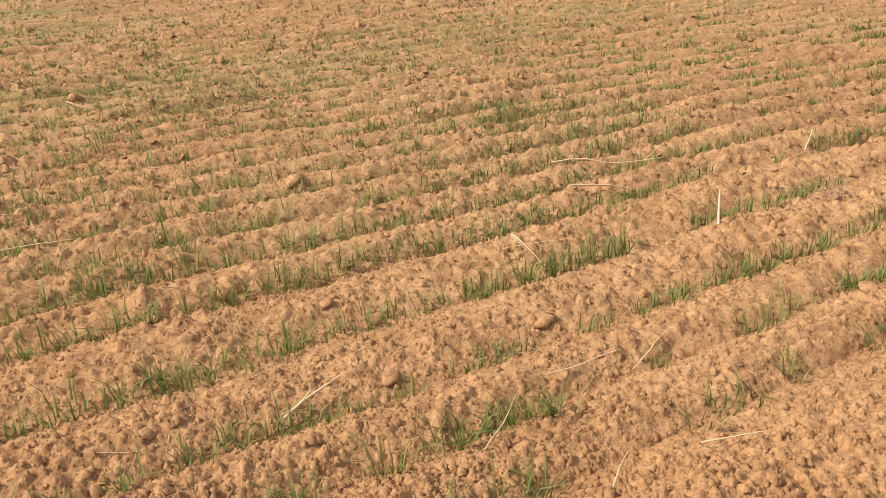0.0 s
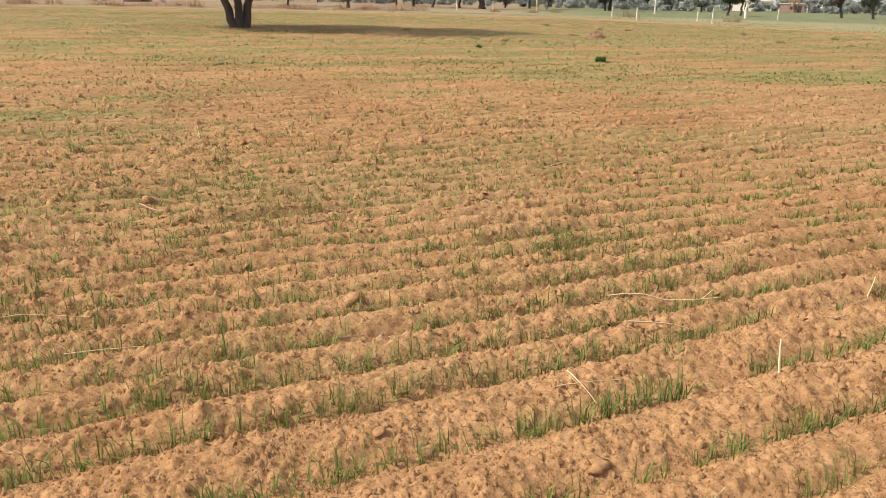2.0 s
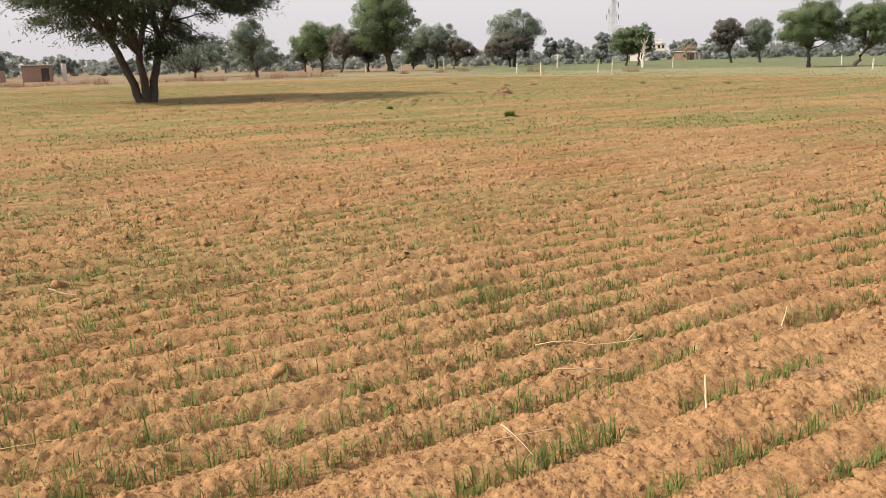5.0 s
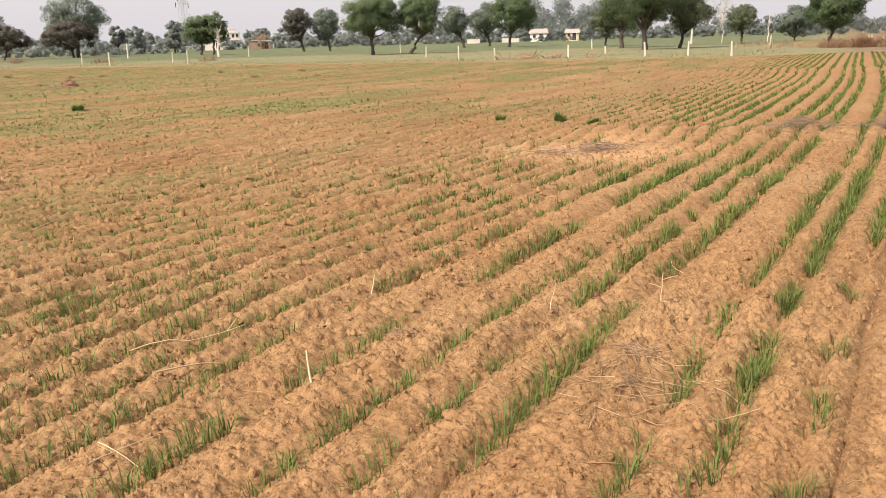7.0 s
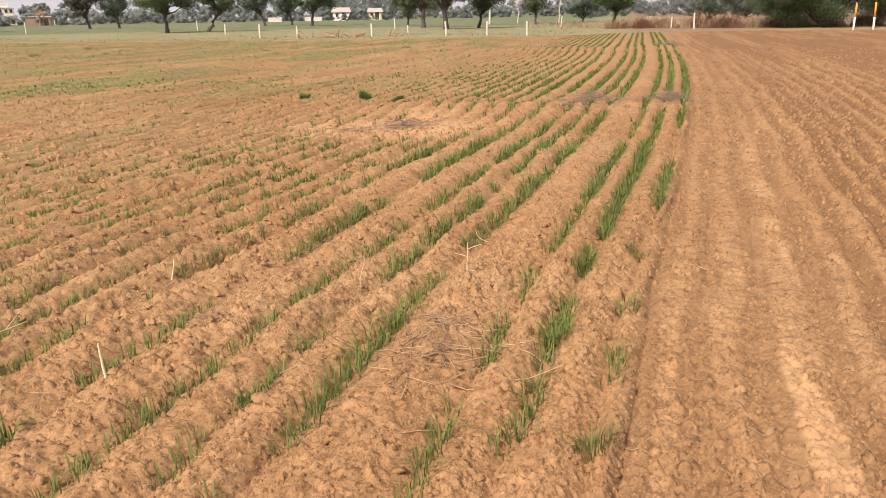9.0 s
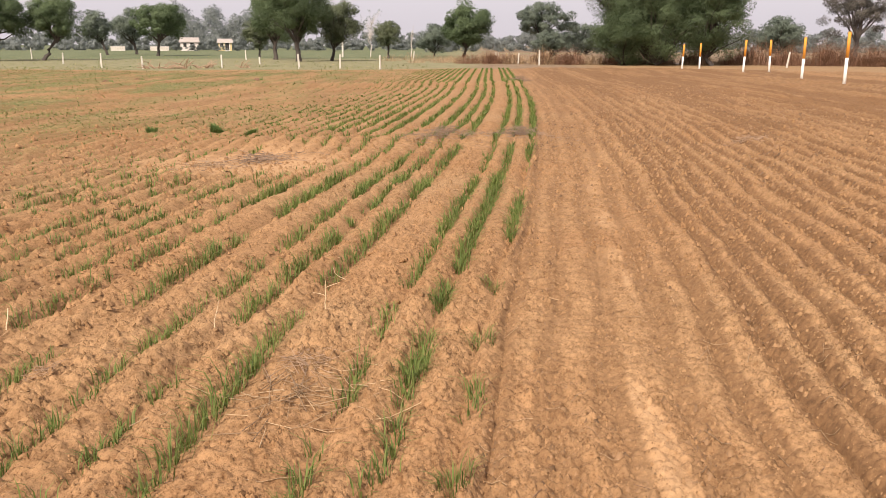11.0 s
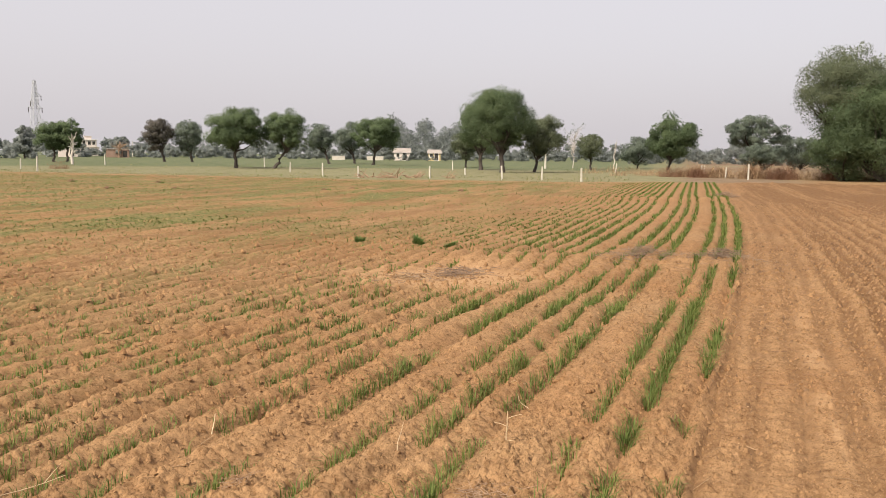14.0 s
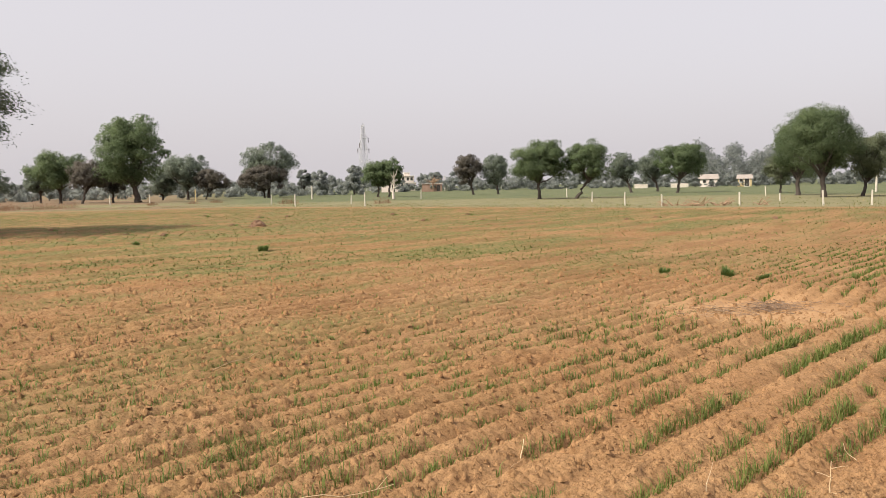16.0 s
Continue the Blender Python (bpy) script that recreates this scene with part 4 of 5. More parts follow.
def tree(x, y, tall, wide, leaf, label, clear=0.28, leaves=5000, spray=0.16, lean=0.0, stems=1, trunk=None, clumps=84, droop=0.0, open_crown=0.0, offset=0.0, pad=0.8, bark=None, flat=1.0, top_heavy=0.0, vase=0.0):
    """Tapering trunk with limbs that reach into a crown of many leaf clumps with gaps."""
    ob = empty("tree", x, y, at_ground(x, y) - 0.05)
    az = math.atan2(x - 0.8, y + 0.73)
    right = np.array([math.cos(az), -math.sin(az), 0.0])
    base_r = trunk or tall * 0.028
    low = tall * clear
    mid = np.array([0, 0, low + (tall - low) * (0.5 + 0.06 * top_heavy)]) + right * offset
    half = np.array([wide / 2, wide / 2 * flat, (tall - low) / 2])
    # clump centres: mostly near the skin of an uneven egg
    d = rng.normal(0, 1, (clumps, 3))
    d /= np.linalg.norm(d, axis=1)[:, None]
    swell = 0.94 + 0.22 * np.array([noise.noise(Vector(v) * 1.7 + Vector((x, y, 3.0))) for v in d])
    rad = rng.uniform(0.10, 0.20, clumps) * min(wide, tall - low) * (1 - 0.35 * open_crown)
    reach = rng.random(clumps) ** (0.35 + 0.3 * open_crown) * swell
    centres = mid + d * reach[:, None] * np.maximum(half - rad[:, None] * 0.28, 0.1 * half)
    up = np.clip((centres[:, 2:3] - low) / (tall - low), 0, 1)
    centres[:, :2] *= 1 - vase * (0.30 * (1 - up) ** 1.5)
    centres[:, :2] *= 1 + (1 - vase) * 0.35 * np.clip(0.6 - up, 0, 1)
    centres[:, 2] = np.maximum(centres[:, 2], low * 0.9)
    # limbs
    lines = []
    for k in range(stems):
        spread = right * (k - (stems - 1) / 2) * wide * (0.12 - 0.085 * vase) + rng.normal(0, 0.02, 3) * tall * (stems > 1)
        foot = spread * 0.25
        fork = np.array([0, 0, low * (1.15 + 0.5 * vase)]) + right * (k - (stems - 1) / 2) * vase * 0.35 + right * (lean * tall + offset * 0.5) + spread
        foot[2] = 0.0
        path = limb_path(foot, fork, 0, 7, 0.03 - 0.02 * vase)
        thick = base_r / math.sqrt(stems)
        lines.append((path, thick * np.array([1.35, 1.05, 0.95, 0.9, 0.84, 0.78, 0.72])))
        order = rng.permutation(clumps)[: max(5, clumps // (4 * stems))]
        for i in order:
            lines.append((limb_path(fork - np.array([0, 0, rng.uniform(0, 0.25) * low]), centres[i], tall * 0.03), np.linspace(thick * 0.45, thick * 0.08, 6)))
    under("trunk", tubes_mesh("trunk", lines, bark or M_BARK, 7), ob, "forked dark trunk and limbs")
    v, f, nrm = leaf_cards(centres, rad, max(3, int(leaves * 2.3) // clumps), spray * 0.86, droop, pad, mid)
    me = mesh_arrays("crown", v, [f], leaf)
    soften(me, nrm)
    under("crown", me, ob)
    return tagged(ob, label, "tree")


def feathery_tree(x, y, tall, wide, label):
    """Three stems from one foot that fan out into a wide crown of flat drooping sprays, higher towards the rim."""
    ob = empty("tree", x, y, at_ground(x, y) - 0.05)
    az = math.atan2(x - 0.8, y + 0.73)
    right, deep = np.array([math.cos(az), -math.sin(az), 0.0]), np.array([math.sin(az), math.cos(az), 0.0])
    n, half = 330, wide / 2
    ang, d = rng.uniform(0, 2 * np.pi, n), half * np.sqrt(rng.uniform(0.01, 1.0, n)) * 0.89
    rim = d / half
    under_z = 1.7 + 0.115 * d ** 2 + rng.normal(0, 0.15, n)
    over_z = tall * np.sqrt(np.maximum(1 - 0.62 * rim ** 2, 0.05)) - 0.3
    z = under_z + (over_z - under_z) * rng.random(n) ** 1.15
    flat = np.stack([np.cos(ang), np.sin(ang)], 1)
    c = (flat[:, :1] * right + flat[:, 1:] * deep) * d[:, None] + np.stack([np.zeros(n), np.zeros(n), z], 1) + 0.05 * right
    out = (flat[:, :1] * right + flat[:, 1:] * deep) + rng.normal(0, 0.35, (n, 3)) * np.array([1, 1, 0.3])
    out[:, 2] -= 0.05
    out /= np.linalg.norm(out, axis=1)[:, None]
    side = np.cross(out, [0, 0, 1.0])
    side /= np.linalg.norm(side, axis=1)[:, None]
    # stems and limbs
    lines = []
    for k, (lx, ly, lz) in enumerate(((-1.05, 0.25, 2.2), (-0.15, -0.3, 1.8), (0.62, 0.2, 2.3))):
        foot, fork = right * (-0.16 + 0.16 * k), right * lx + deep * ly + np.array([0, 0, lz])
        lines.append((limb_path(foot, fork, 0.0, 7, 0.012), 0.165 * np.array([1.25, 1.0, 0.93, 0.88, 0.84, 0.8, 0.74])))
        near = np.argsort(np.linalg.norm(c[:, :2] - (right * lx * 2.6 + deep * ly * 5)[:2], axis=1))[:120:2]
        tops = [fork + (c[i] - fork) * 0.5 + np.array([0, 0, 0.5]) for i in near[::8]]
        for p in tops:
            lines.append((limb_path(fork, p, 0.25, 6, 0.03), np.linspace(0.10, 0.05, 6)))
        for i in near:
            p = min(tops, key=lambda q: np.linalg.norm(q - c[i]))
            lines.append((limb_path(p, c[i], 0.2, 6, 0.03), np.linspace(0.042, 0.010, 6)))
    under("trunk", tubes_mesh("trunk", lines, M_BARK, 7), ob, "three dark stems fanning into limbs")
    # leaflets: thin, strung along each spray, the tips hanging
    per = 520
    idx = np.repeat(np.arange(n), per)
    m = len(idx)
    ln = rng.uniform(0.55, 1.05, n)[idx]
    u, w, h = rng.normal(0, 0.5, m), rng.normal(0, 0.30, m), rng.normal(0, 0.11, m)
    p = c[idx] + out[idx] * (u * ln)[:, None] + side[idx] * (w * ln)[:, None]
    p[:, 2] += h - 0.16 * np.maximum(u, 0) ** 2 * ln - 0.10 * w ** 2
    p[:, 2] = np.maximum(p[:, 2], 1.3)
    a = out[idx] * 0.7 + rng.normal(0, 0.5, (m, 3))
    a[:, 2] -= 0.35
    a /= np.linalg.norm(a, axis=1)[:, None]
    b = np.cross(a, rng.normal(0, 1, (m, 3)))
    b /= np.linalg.norm(b, axis=1)[:, None]
    sz = rng.uniform(0.04, 0.085, m)[:, None]
    verts = np.stack([p - a * sz, p + a * sz, p + b * sz * 0.55], 1).reshape(-1, 3)
    nrm = np.array([0, 0, 1.0]) + 0.7 * (p - np.array([0, 0, tall * 0.5])) / half + rng.normal(0, 0.35, (m, 3))
    nrm /= np.linalg.norm(nrm, axis=1)[:, None]
    me = mesh_arrays("crown", verts, [np.arange(m)[:, None] * 3 + np.array([[0, 1, 2]])], M_LEAF_NEAR)
    soften(me, np.repeat(nrm, 3, axis=0))
    under("crown", me, ob, "feathery dark green sprays")
    return tagged(ob, label, "tree")


# the wide feathery tree standing in the field
feathery_tree(-10.2, 31.0, 9.2, 10.8, "wide feathery dark green tree in field")
tree(-43.5, 52.4, 8.6, 7.6, M_LEAF, "tall dark green tree at field edge", clear=0.18, leaves=9000, spray=0.17)
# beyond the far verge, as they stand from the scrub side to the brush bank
tree(-18.6, 89.7, 6.4, 4.2, M_LEAF_HAZE, "slender haze-tinted green roadside tree", clear=0.3, leaves=3500, offset=-0.9)
tree(-27.5, 98.0, 5.2, 8.0, M_LEAF_HAZE, "low spreading haze-tinted tree behind scrub", clear=0.12, leaves=4500)
tree(-23.0, 110.0, 5.0, 7.0, M_LEAF_HAZE, "low spreading haze-tinted tree behind scrub", clear=0.12, leaves=4500)
tree(-16.6, 126.0, 7.9, 8.2, M_LEAF, "round-headed dark green roadside tree", clear=0.22, leaves=6500, spray=0.2)
tree(-20.5, 135.0, 6.0, 5.5, M_LEAF_HAZE, "smaller haze-tinted tree at roadside", clear=0.22, leaves=3500, spray=0.2)
tree(-12.8, 117.6, 6.1, 5.4, M_LEAF_BROWN, "brownish leafless-looking roadside tree", clear=0.25, leaves=4500, offset=0.9, spray=0.18)
tree(-9.2, 119.5, 5.5, 4.0, M_LEAF_BROWN, "brownish thorny roadside tree", clear=0.25, leaves=3500, spray=0.18)
tree(-5.8, 116.0, 11.9, 9.0, M_LEAF, "tallest dense dark green roadside tree", clear=0.16, leaves=13000, spray=0.21, clumps=90, offset=-0.8, trunk=0.42)
tree(0.4, 140.0, 7.9, 7.9, M_LEAF_HAZE, "round haze-tinted green roadside tree", clear=0.2, leaves=6500, spray=0.2)
tree(-3.5, 142.0, 5.6, 5.0, M_LEAF_HAZE, "low haze-tinted green bush tree", clear=0.1, leaves=3500, spray=0.2)
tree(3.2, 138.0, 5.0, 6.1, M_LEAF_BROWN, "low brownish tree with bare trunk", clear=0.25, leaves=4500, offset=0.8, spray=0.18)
tree(13.3, 140.0, 9.2, 9.6, M_LEAF_HAZE, "lone umbrella-shaped green tree", clear=0.26, leaves=7000, spray=0.2, top_heavy=0.5)
tree(12.2, 136.0, 5.6, 9.2, M_LEAF_BROWN, "dark brownish thorn tree under umbrella tree", clear=0.2, leaves=6500, spray=0.2)
tree(26.8, 117.0, 5.6, 4.6, M_LEAF, "twin small green field tree", clear=0.28, leaves=4500)
tree(27.9, 115.5, 5.7, 3.8, M_LEAF, "twin small green field tree", clear=0.28, leaves=4000, offset=0.4)
tree(42.2, 119.8, 6.7, 4.1, M_LEAF_BROWN, "thin brownish upright tree", clear=0.22, leaves=4500, offset=-0.8)
tree(46.0, 119.0, 6.4, 4.6, M_LEAF_HAZE, "haze-tinted green field tree", clear=0.22, leaves=4500, offset=-0.5)
tree(32.3, 71.8, 5.8, 6.1, M_LEAF, "broad olive green tree in green field", clear=0.26, leaves=19000, spray=0.095, clumps=110)
tree(35.3, 70.1, 5.4, 4.4, M_LEAF, "olive green tree with slanting trunk", clear=0.30, leaves=10000, spray=0.109, offset=1.2, lean=0.10)
tree(60.1, 103.5, 5.9, 4.0, M_LEAF_HAZE, "haze-tinted tree behind field", clear=0.25, leaves=4000, offset=-1.2)
tree(68.1, 109.6, 6.6, 4.9, M_LEAF_HAZE, "haze-tinted green tree behind field", clear=0.22, leaves=4500, offset=-1.0)
tree(61.3, 93.9, 6.6, 7.2, M_LEAF, "double-crowned green tree in field", clear=0.24, leaves=9000, spray=0.16, offset=0.5, clumps=80)
tree(60.3, 72.9, 4.2, 3.6, M_LEAF_OLIVE, "small round tree in field", clear=0.24, leaves=6250, spray=0.101)
tree(46.5, 51.0, 7.3, 5.4, M_LEAF, "tall dense olive green tree near fence", clear=0.20, leaves=26000, spray=0.088, clumps=130, offset=-0.2, trunk=0.22)
tree(52.5, 61.0, 7.2, 4.4, M_LEAF, "tall olive green tree behind another", clear=0.2, leaves=10000, spray=0.109)
tree(51.0, 51.9, 5.0, 4.2, M_LEAF_OLIVE, "smaller olive green tree beside tall one", clear=0.24, leaves=10000, spray=0.101, offset=0.5)
tree(67.7, 60.8, 4.0, 3.2, M_LEAF_OLIVE, "small yellowish green tree in field", clear=0.3, leaves=4375, spray=0.101)
tree(81.8, 66.1, 3.9, 4.6, M_LEAF_HAZE, "low haze-tinted round tree", clear=0.1, leaves=3500)
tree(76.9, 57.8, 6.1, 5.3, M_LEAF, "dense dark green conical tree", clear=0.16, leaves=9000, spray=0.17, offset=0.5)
tree(89.6, 55.3, 6.4, 7.4, M_LEAF_HAZE, "wide umbrella-shaped haze-tinted acacia", clear=0.36, leaves=6000, spray=0.18, top_heavy=0.5)
tree(96.6, 53.4, 4.0, 8.0, M_LEAF_HAZE, "low dark haze-tinted thicket tree", clear=0.06, leaves=5000, spray=0.18)
tree(86.0, 52.0, 3.2, 5.0, M_LEAF_HAZE, "low dark haze-tinted thicket tree", clear=0.06, leaves=3000, spray=0.18)
# the great thicket by the boundary posts
tree(54.7, 26.5, 9.0, 5.7, M_LEAF_OLIVE, "tall open-crowned grey-green tree", clear=0.30, leaves=22000, spray=0.085, offset=-0.4, open_crown=0.2, clumps=110, trunk=0.2, lean=-0.03)
tree(57.6, 25.6, 8.3, 4.8, M_LEAF_OLIVE, "tall grey-green tree behind thicket", clear=0.30, leaves=10000, spray=0.09, open_crown=0.1, clumps=90)
tree(55.0, 24.4, 7.2, 7.4, M_LEAF, "dense dark green spreading tree", clear=0.01, leaves=36000, spray=0.088, clumps=180, trunk=0.18)
tree(56.6, 21.2, 7.6, 5.2, M_LEAF, "dark green tree with slanting trunk", clear=0.07, leaves=17500, spray=0.0936, clumps=100, lean=-0.06, trunk=0.16)
tree(53.6, 26.3, 4.2, 4.2, M_LEAF, "low dark green bush at thicket foot", clear=0.02, leaves=9000, spray=0.0936)
tree(86.7, 26.4, 4.3, 4.7, M_LEAF_HAZE, "round haze-tinted green tree beyond brush", clear=0.1, leaves=5000, spray=0.15)
tree(67.0, 14.8, 6.7, 6.4, M_LEAF_BROWN, "sparse dark brown thorn tree", clear=0.26, leaves=8750, spray=0.078, open_crown=1.0, clumps=80)
tree(95.0, 10.0, 4.2, 7.0, M_LEAF_HAZE, "low haze-tinted thicket beyond brush", clear=0.06, leaves=4000, spray=0.2)
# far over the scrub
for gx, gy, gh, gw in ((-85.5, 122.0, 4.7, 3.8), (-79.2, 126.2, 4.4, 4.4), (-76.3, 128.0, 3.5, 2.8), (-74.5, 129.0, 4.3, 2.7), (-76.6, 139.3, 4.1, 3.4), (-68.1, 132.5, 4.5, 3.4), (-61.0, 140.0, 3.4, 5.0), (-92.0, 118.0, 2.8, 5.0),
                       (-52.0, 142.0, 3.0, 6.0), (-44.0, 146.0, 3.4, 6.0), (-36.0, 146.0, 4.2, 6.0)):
    tree(gx, gy, gh, gw, M_LEAF_FAR, "distant haze-pale green tree", clear=0.15, leaves=2600, spray=0.21, clumps=34)
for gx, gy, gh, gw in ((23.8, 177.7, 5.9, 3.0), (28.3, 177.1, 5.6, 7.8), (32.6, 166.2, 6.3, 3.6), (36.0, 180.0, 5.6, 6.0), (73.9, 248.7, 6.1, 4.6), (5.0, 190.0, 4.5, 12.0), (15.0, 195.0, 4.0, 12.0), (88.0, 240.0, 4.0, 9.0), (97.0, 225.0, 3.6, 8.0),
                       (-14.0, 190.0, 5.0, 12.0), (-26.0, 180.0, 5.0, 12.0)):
    tree(gx, gy, gh, gw, M_LEAF_FAR, "distant haze-pale green tree", clear=0.12, leaves=2800, spray=0.26, clumps=36)


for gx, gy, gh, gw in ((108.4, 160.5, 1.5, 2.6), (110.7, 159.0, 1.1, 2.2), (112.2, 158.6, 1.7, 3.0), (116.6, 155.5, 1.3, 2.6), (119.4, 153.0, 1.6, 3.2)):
    tree(gx, gy, gh, gw, M_LEAF_FAR, "low haze-pale bush before the farmhouses", clear=0.04, leaves=700, spray=0.14, clumps=18)


def bare_tree(x, y, tall, wide, mat, label, twigs=40, thick=0.09, leaves=0):
    ob = empty("bare_tree", x, y, at_ground(x, y) - 0.05)
    under("trunk", tubes_mesh("trunk", [(limb_path(np.zeros(3), np.array([0.05 * tall, 0, tall * 0.75]), 0, 7), np.linspace(thick, thick * 0.45, 7))], mat, 6), ob)
    ends = []
    for k in range(twigs):
        a, h = rng.uniform(0, 2 * np.pi), rng.uniform(0.35, 0.75) * tall
        start = np.array([0.05 * h, 0, h])
        end = start + np.array([math.cos(a) * wide / 2 * rng.uniform(0.4, 1), math.sin(a) * wide / 2 * rng.uniform(0.4, 1), rng.uniform(0.05, 0.32) * tall])
        under("branch", tubes_mesh("branch", [(limb_path(start, end, 0.1, 5), np.linspace(thick * 0.42, thick * 0.12, 5))], mat, 5), ob)
        ends.append(end)
    if leaves:
        v, f, nrm = leaf_cards(np.array(ends), np.full(len(ends), 0.22), leaves, 0.10)
        under("crown", mesh_arrays("crown", v, [f], M_LEAF_HAZE, False), ob, "few remaining haze-tinted leaves")
    return tagged(ob, label, "tree")


bare_tree(23.3, 93.2, 3.6, 1.9, M_PALEBARK, "bleached white dead tree with stub branches", 16, 0.17)
bare_tree(73.0, 68.5, 5.0, 2.6, M_PALEBARK, "slender nearly leafless pale tree", 46, 0.06, 5)
bare_tree(60.5, 205.0, 4.2, 5.5, M_TWIG, "leafless brown tree before white house", 50, 0.14)
bare_tree(76.2, 65.0, 3.9, 0.9, M_PALEBARK, "thin pale bare tree trunk", 8, 0.07)


def far_wood(name, bearing0, bearing1, dist, tall, n, label):
    """Woods on the skyline: clumps of leaves of uneven height, no tree to be told apart."""
    b = np.radians(rng.uniform(bearing0, bearing1, n))
    d = dist * rng.uniform(0.92, 1.12, n)
    top = tall * (0.45 + 0.75 * value_noise(np.degrees(b) * 1.3, np.zeros(n), 5) * rng.uniform(0.7, 1.0, n))
    z = top * rng.random(n) ** 0.8
    c = np.stack([0.8 + d * np.sin(b), -0.73 + d * np.cos(b), z], 1)
    v, f, nrm = leaf_cards(c, np.full(n, tall * 0.22), 50, 0.0021 * dist, 0.0)
    v[:, 2] = np.maximum(v[:, 2], -0.1)
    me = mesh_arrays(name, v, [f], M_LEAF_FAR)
    soften(me, nrm)
    tagged(new(name, me), label, "woods", kind="stuff")


far_wood("far_woods", 32.8, 38.6, 262, 11.5, 220, "distant tall grey-green wood behind houses")
far_wood("far_woods", -52, 90, 330, 6.0, 1500, "low hazy tree line along the horizon")
far_wood("far_woods", 50, 90, 190, 4.6, 700, "low hazy thickets beyond the brush")
far_wood("far_woods", -50, 12, 175, 3.2, 900, "low haze-pale hedges across the scrub land")
far_wood("far_woods", 12, 52, 240, 3.4, 700, "low haze-pale hedges behind green field")


# ---- dry brush ----
def dry_shrub(x, y, tall, wide, n, label, mat=None):
    """A clump of dead stems and twigs, rising from one foot."""
    a, d = rng.uniform(0, 2 * np.pi, n), np.sqrt(rng.random(n)) * wide / 2
    x0, y0 = np.cos(a) * d * 0.8, np.sin(a) * d * 0.8
    h = tall * rng.uniform(0.35, 1.0, n) * (1 - 0.7 * (d / (wide / 2)) ** 2)
    me = blades_mesh("dry_shrub", x0, y0, np.zeros(n), h, rng.uniform(0.008, 0.022, n), rng.uniform(0.2, 1.5, n), rng.uniform(0, 2 * np.pi, n), mat or M_DRYBRUSH)
    c = np.stack([x0 * 1.1, y0 * 1.1, h * 0.75], 1)[: n // 3]
    v, f, nrm = leaf_cards(c, np.full(len(c), wide * 0.12), 3, 0.045, 0.2)
    me2 = mesh_arrays("twig_clump", v, [f], mat or M_DRYBRUSH, False)
    ob = empty("dry_shrub", x, y, at_ground(x, y) - 0.03)
    tagged(under("stem_clump", me, ob), kind="stuff")
    tagged(under("twig_clump", me2, ob), kind="stuff")
    return tagged(ob, label, "shrub", "dry brush along the field edge")


BANK = ((51, 37.5), (51.5, 33.5), (53, 30.5), (54.5, 28), (60, 20), (60, 16), (61, 12.5), (62, 9), (63, 5))
for (bx0, by0), (bx1, by1) in zip(BANK[:-1], BANK[1:]):
    steps = max(2, int(math.hypot(bx1 - bx0, by1 - by0) / 0.8))
    for k in range(steps):
        u = (k + rng.uniform(0, 0.8)) / steps
        dry_shrub(bx0 + (bx1 - bx0) * u + rng.normal(0, 0.6), by0 + (by1 - by0) * u + rng.normal(0, 0.4), rng.uniform(1.1, 1.9) if by0 > 25 else rng.uniform(1.5, 2.6), rng.uniform(1.8, 3.0), 520,
                  *(("dense reddish brown dry brush",) if by0 < 25 or rng.random() < 0.4 else ("mounded straw-coloured dry brush", M_STRAW)))
for _ in range(16):
    dry_shrub(58 + rng.normal(0, 4), 42 + rng.normal(0, 5), rng.uniform(0.7, 1.3), rng.uniform(1.6, 3.0), 120, "pale dry weeds behind wire fence", M_STRAW)
for k in range(30):
    u = k / 29
    dry_shrub(-48 + 34 * u + rng.normal(0, 1.2), 60 + 20 * u + rng.normal(0, 3.0), rng.uniform(0.5, 1.3), rng.uniform(1.6, 3.6), 130, "low brown thorny scrub at field edge")
for sx, sy, sh in ((-12.5, 83.0, 1.6), (-10.4, 84.0, 1.3), (-15.5, 86.0, 1.2), (1.0, 92.0, 0.7), (3.5, 96.0, 0.8), (16.8, 70.0, 1.0), (10.0, 82.0, 1.2), (-3.0, 90.0, 0.6)):
    dry_shrub(sx, sy, sh, sh * 2.2, 160, "pale dry thorn bush heap on verge")


def fallen_branch(x, y, size, n, label):
    ob = empty("fallen_branch", x, y, at_ground(x, y), rng.uniform(0, 360))
    for k in range(n):
        a = rng.uniform(0, 2 * np.pi)
        p = np.array([rng.normal(0, size * 0.3), rng.normal(0, size * 0.2), 0.0])
        e = p + np.array([math.cos(a) * size * 0.7, math.sin(a) * size * 0.5, rng.uniform(0.05, 0.55) * size])
        under("branch", tubes_mesh("branch", [(limb_path(p, e, 0.12 * size, 6), np.linspace(0.035, 0.012, 6))], M_TWIG, 5), ob)
    return tagged(ob, label, "branch", "cut branches on the verge")


for bx, by, bs, bn in ((27.6, 42.0, 0.9, 8), (28.9, 40.6, 1.2, 12), (29.9, 40.2, 1.0, 14), (28.3, 41.3, 1.0, 8), (31.6, 38.8, 0.8, 8)):
    fallen_branch(bx, by, bs, bn, "heap of cut thorny branches by fence")


# ---- buildings ----
def wall_box(ob, name, w, d, z0, z1, mat, label=""):
    bm = bmesh.new()
    box(bm, -w / 2, w / 2, -d / 2, d / 2, z0, z1)
    bmesh.ops.bevel(bm, geom=bm.edges[:], offset=0.03, segments=1, affect="EDGES")
    return part(name, bm, mat, ob, label)


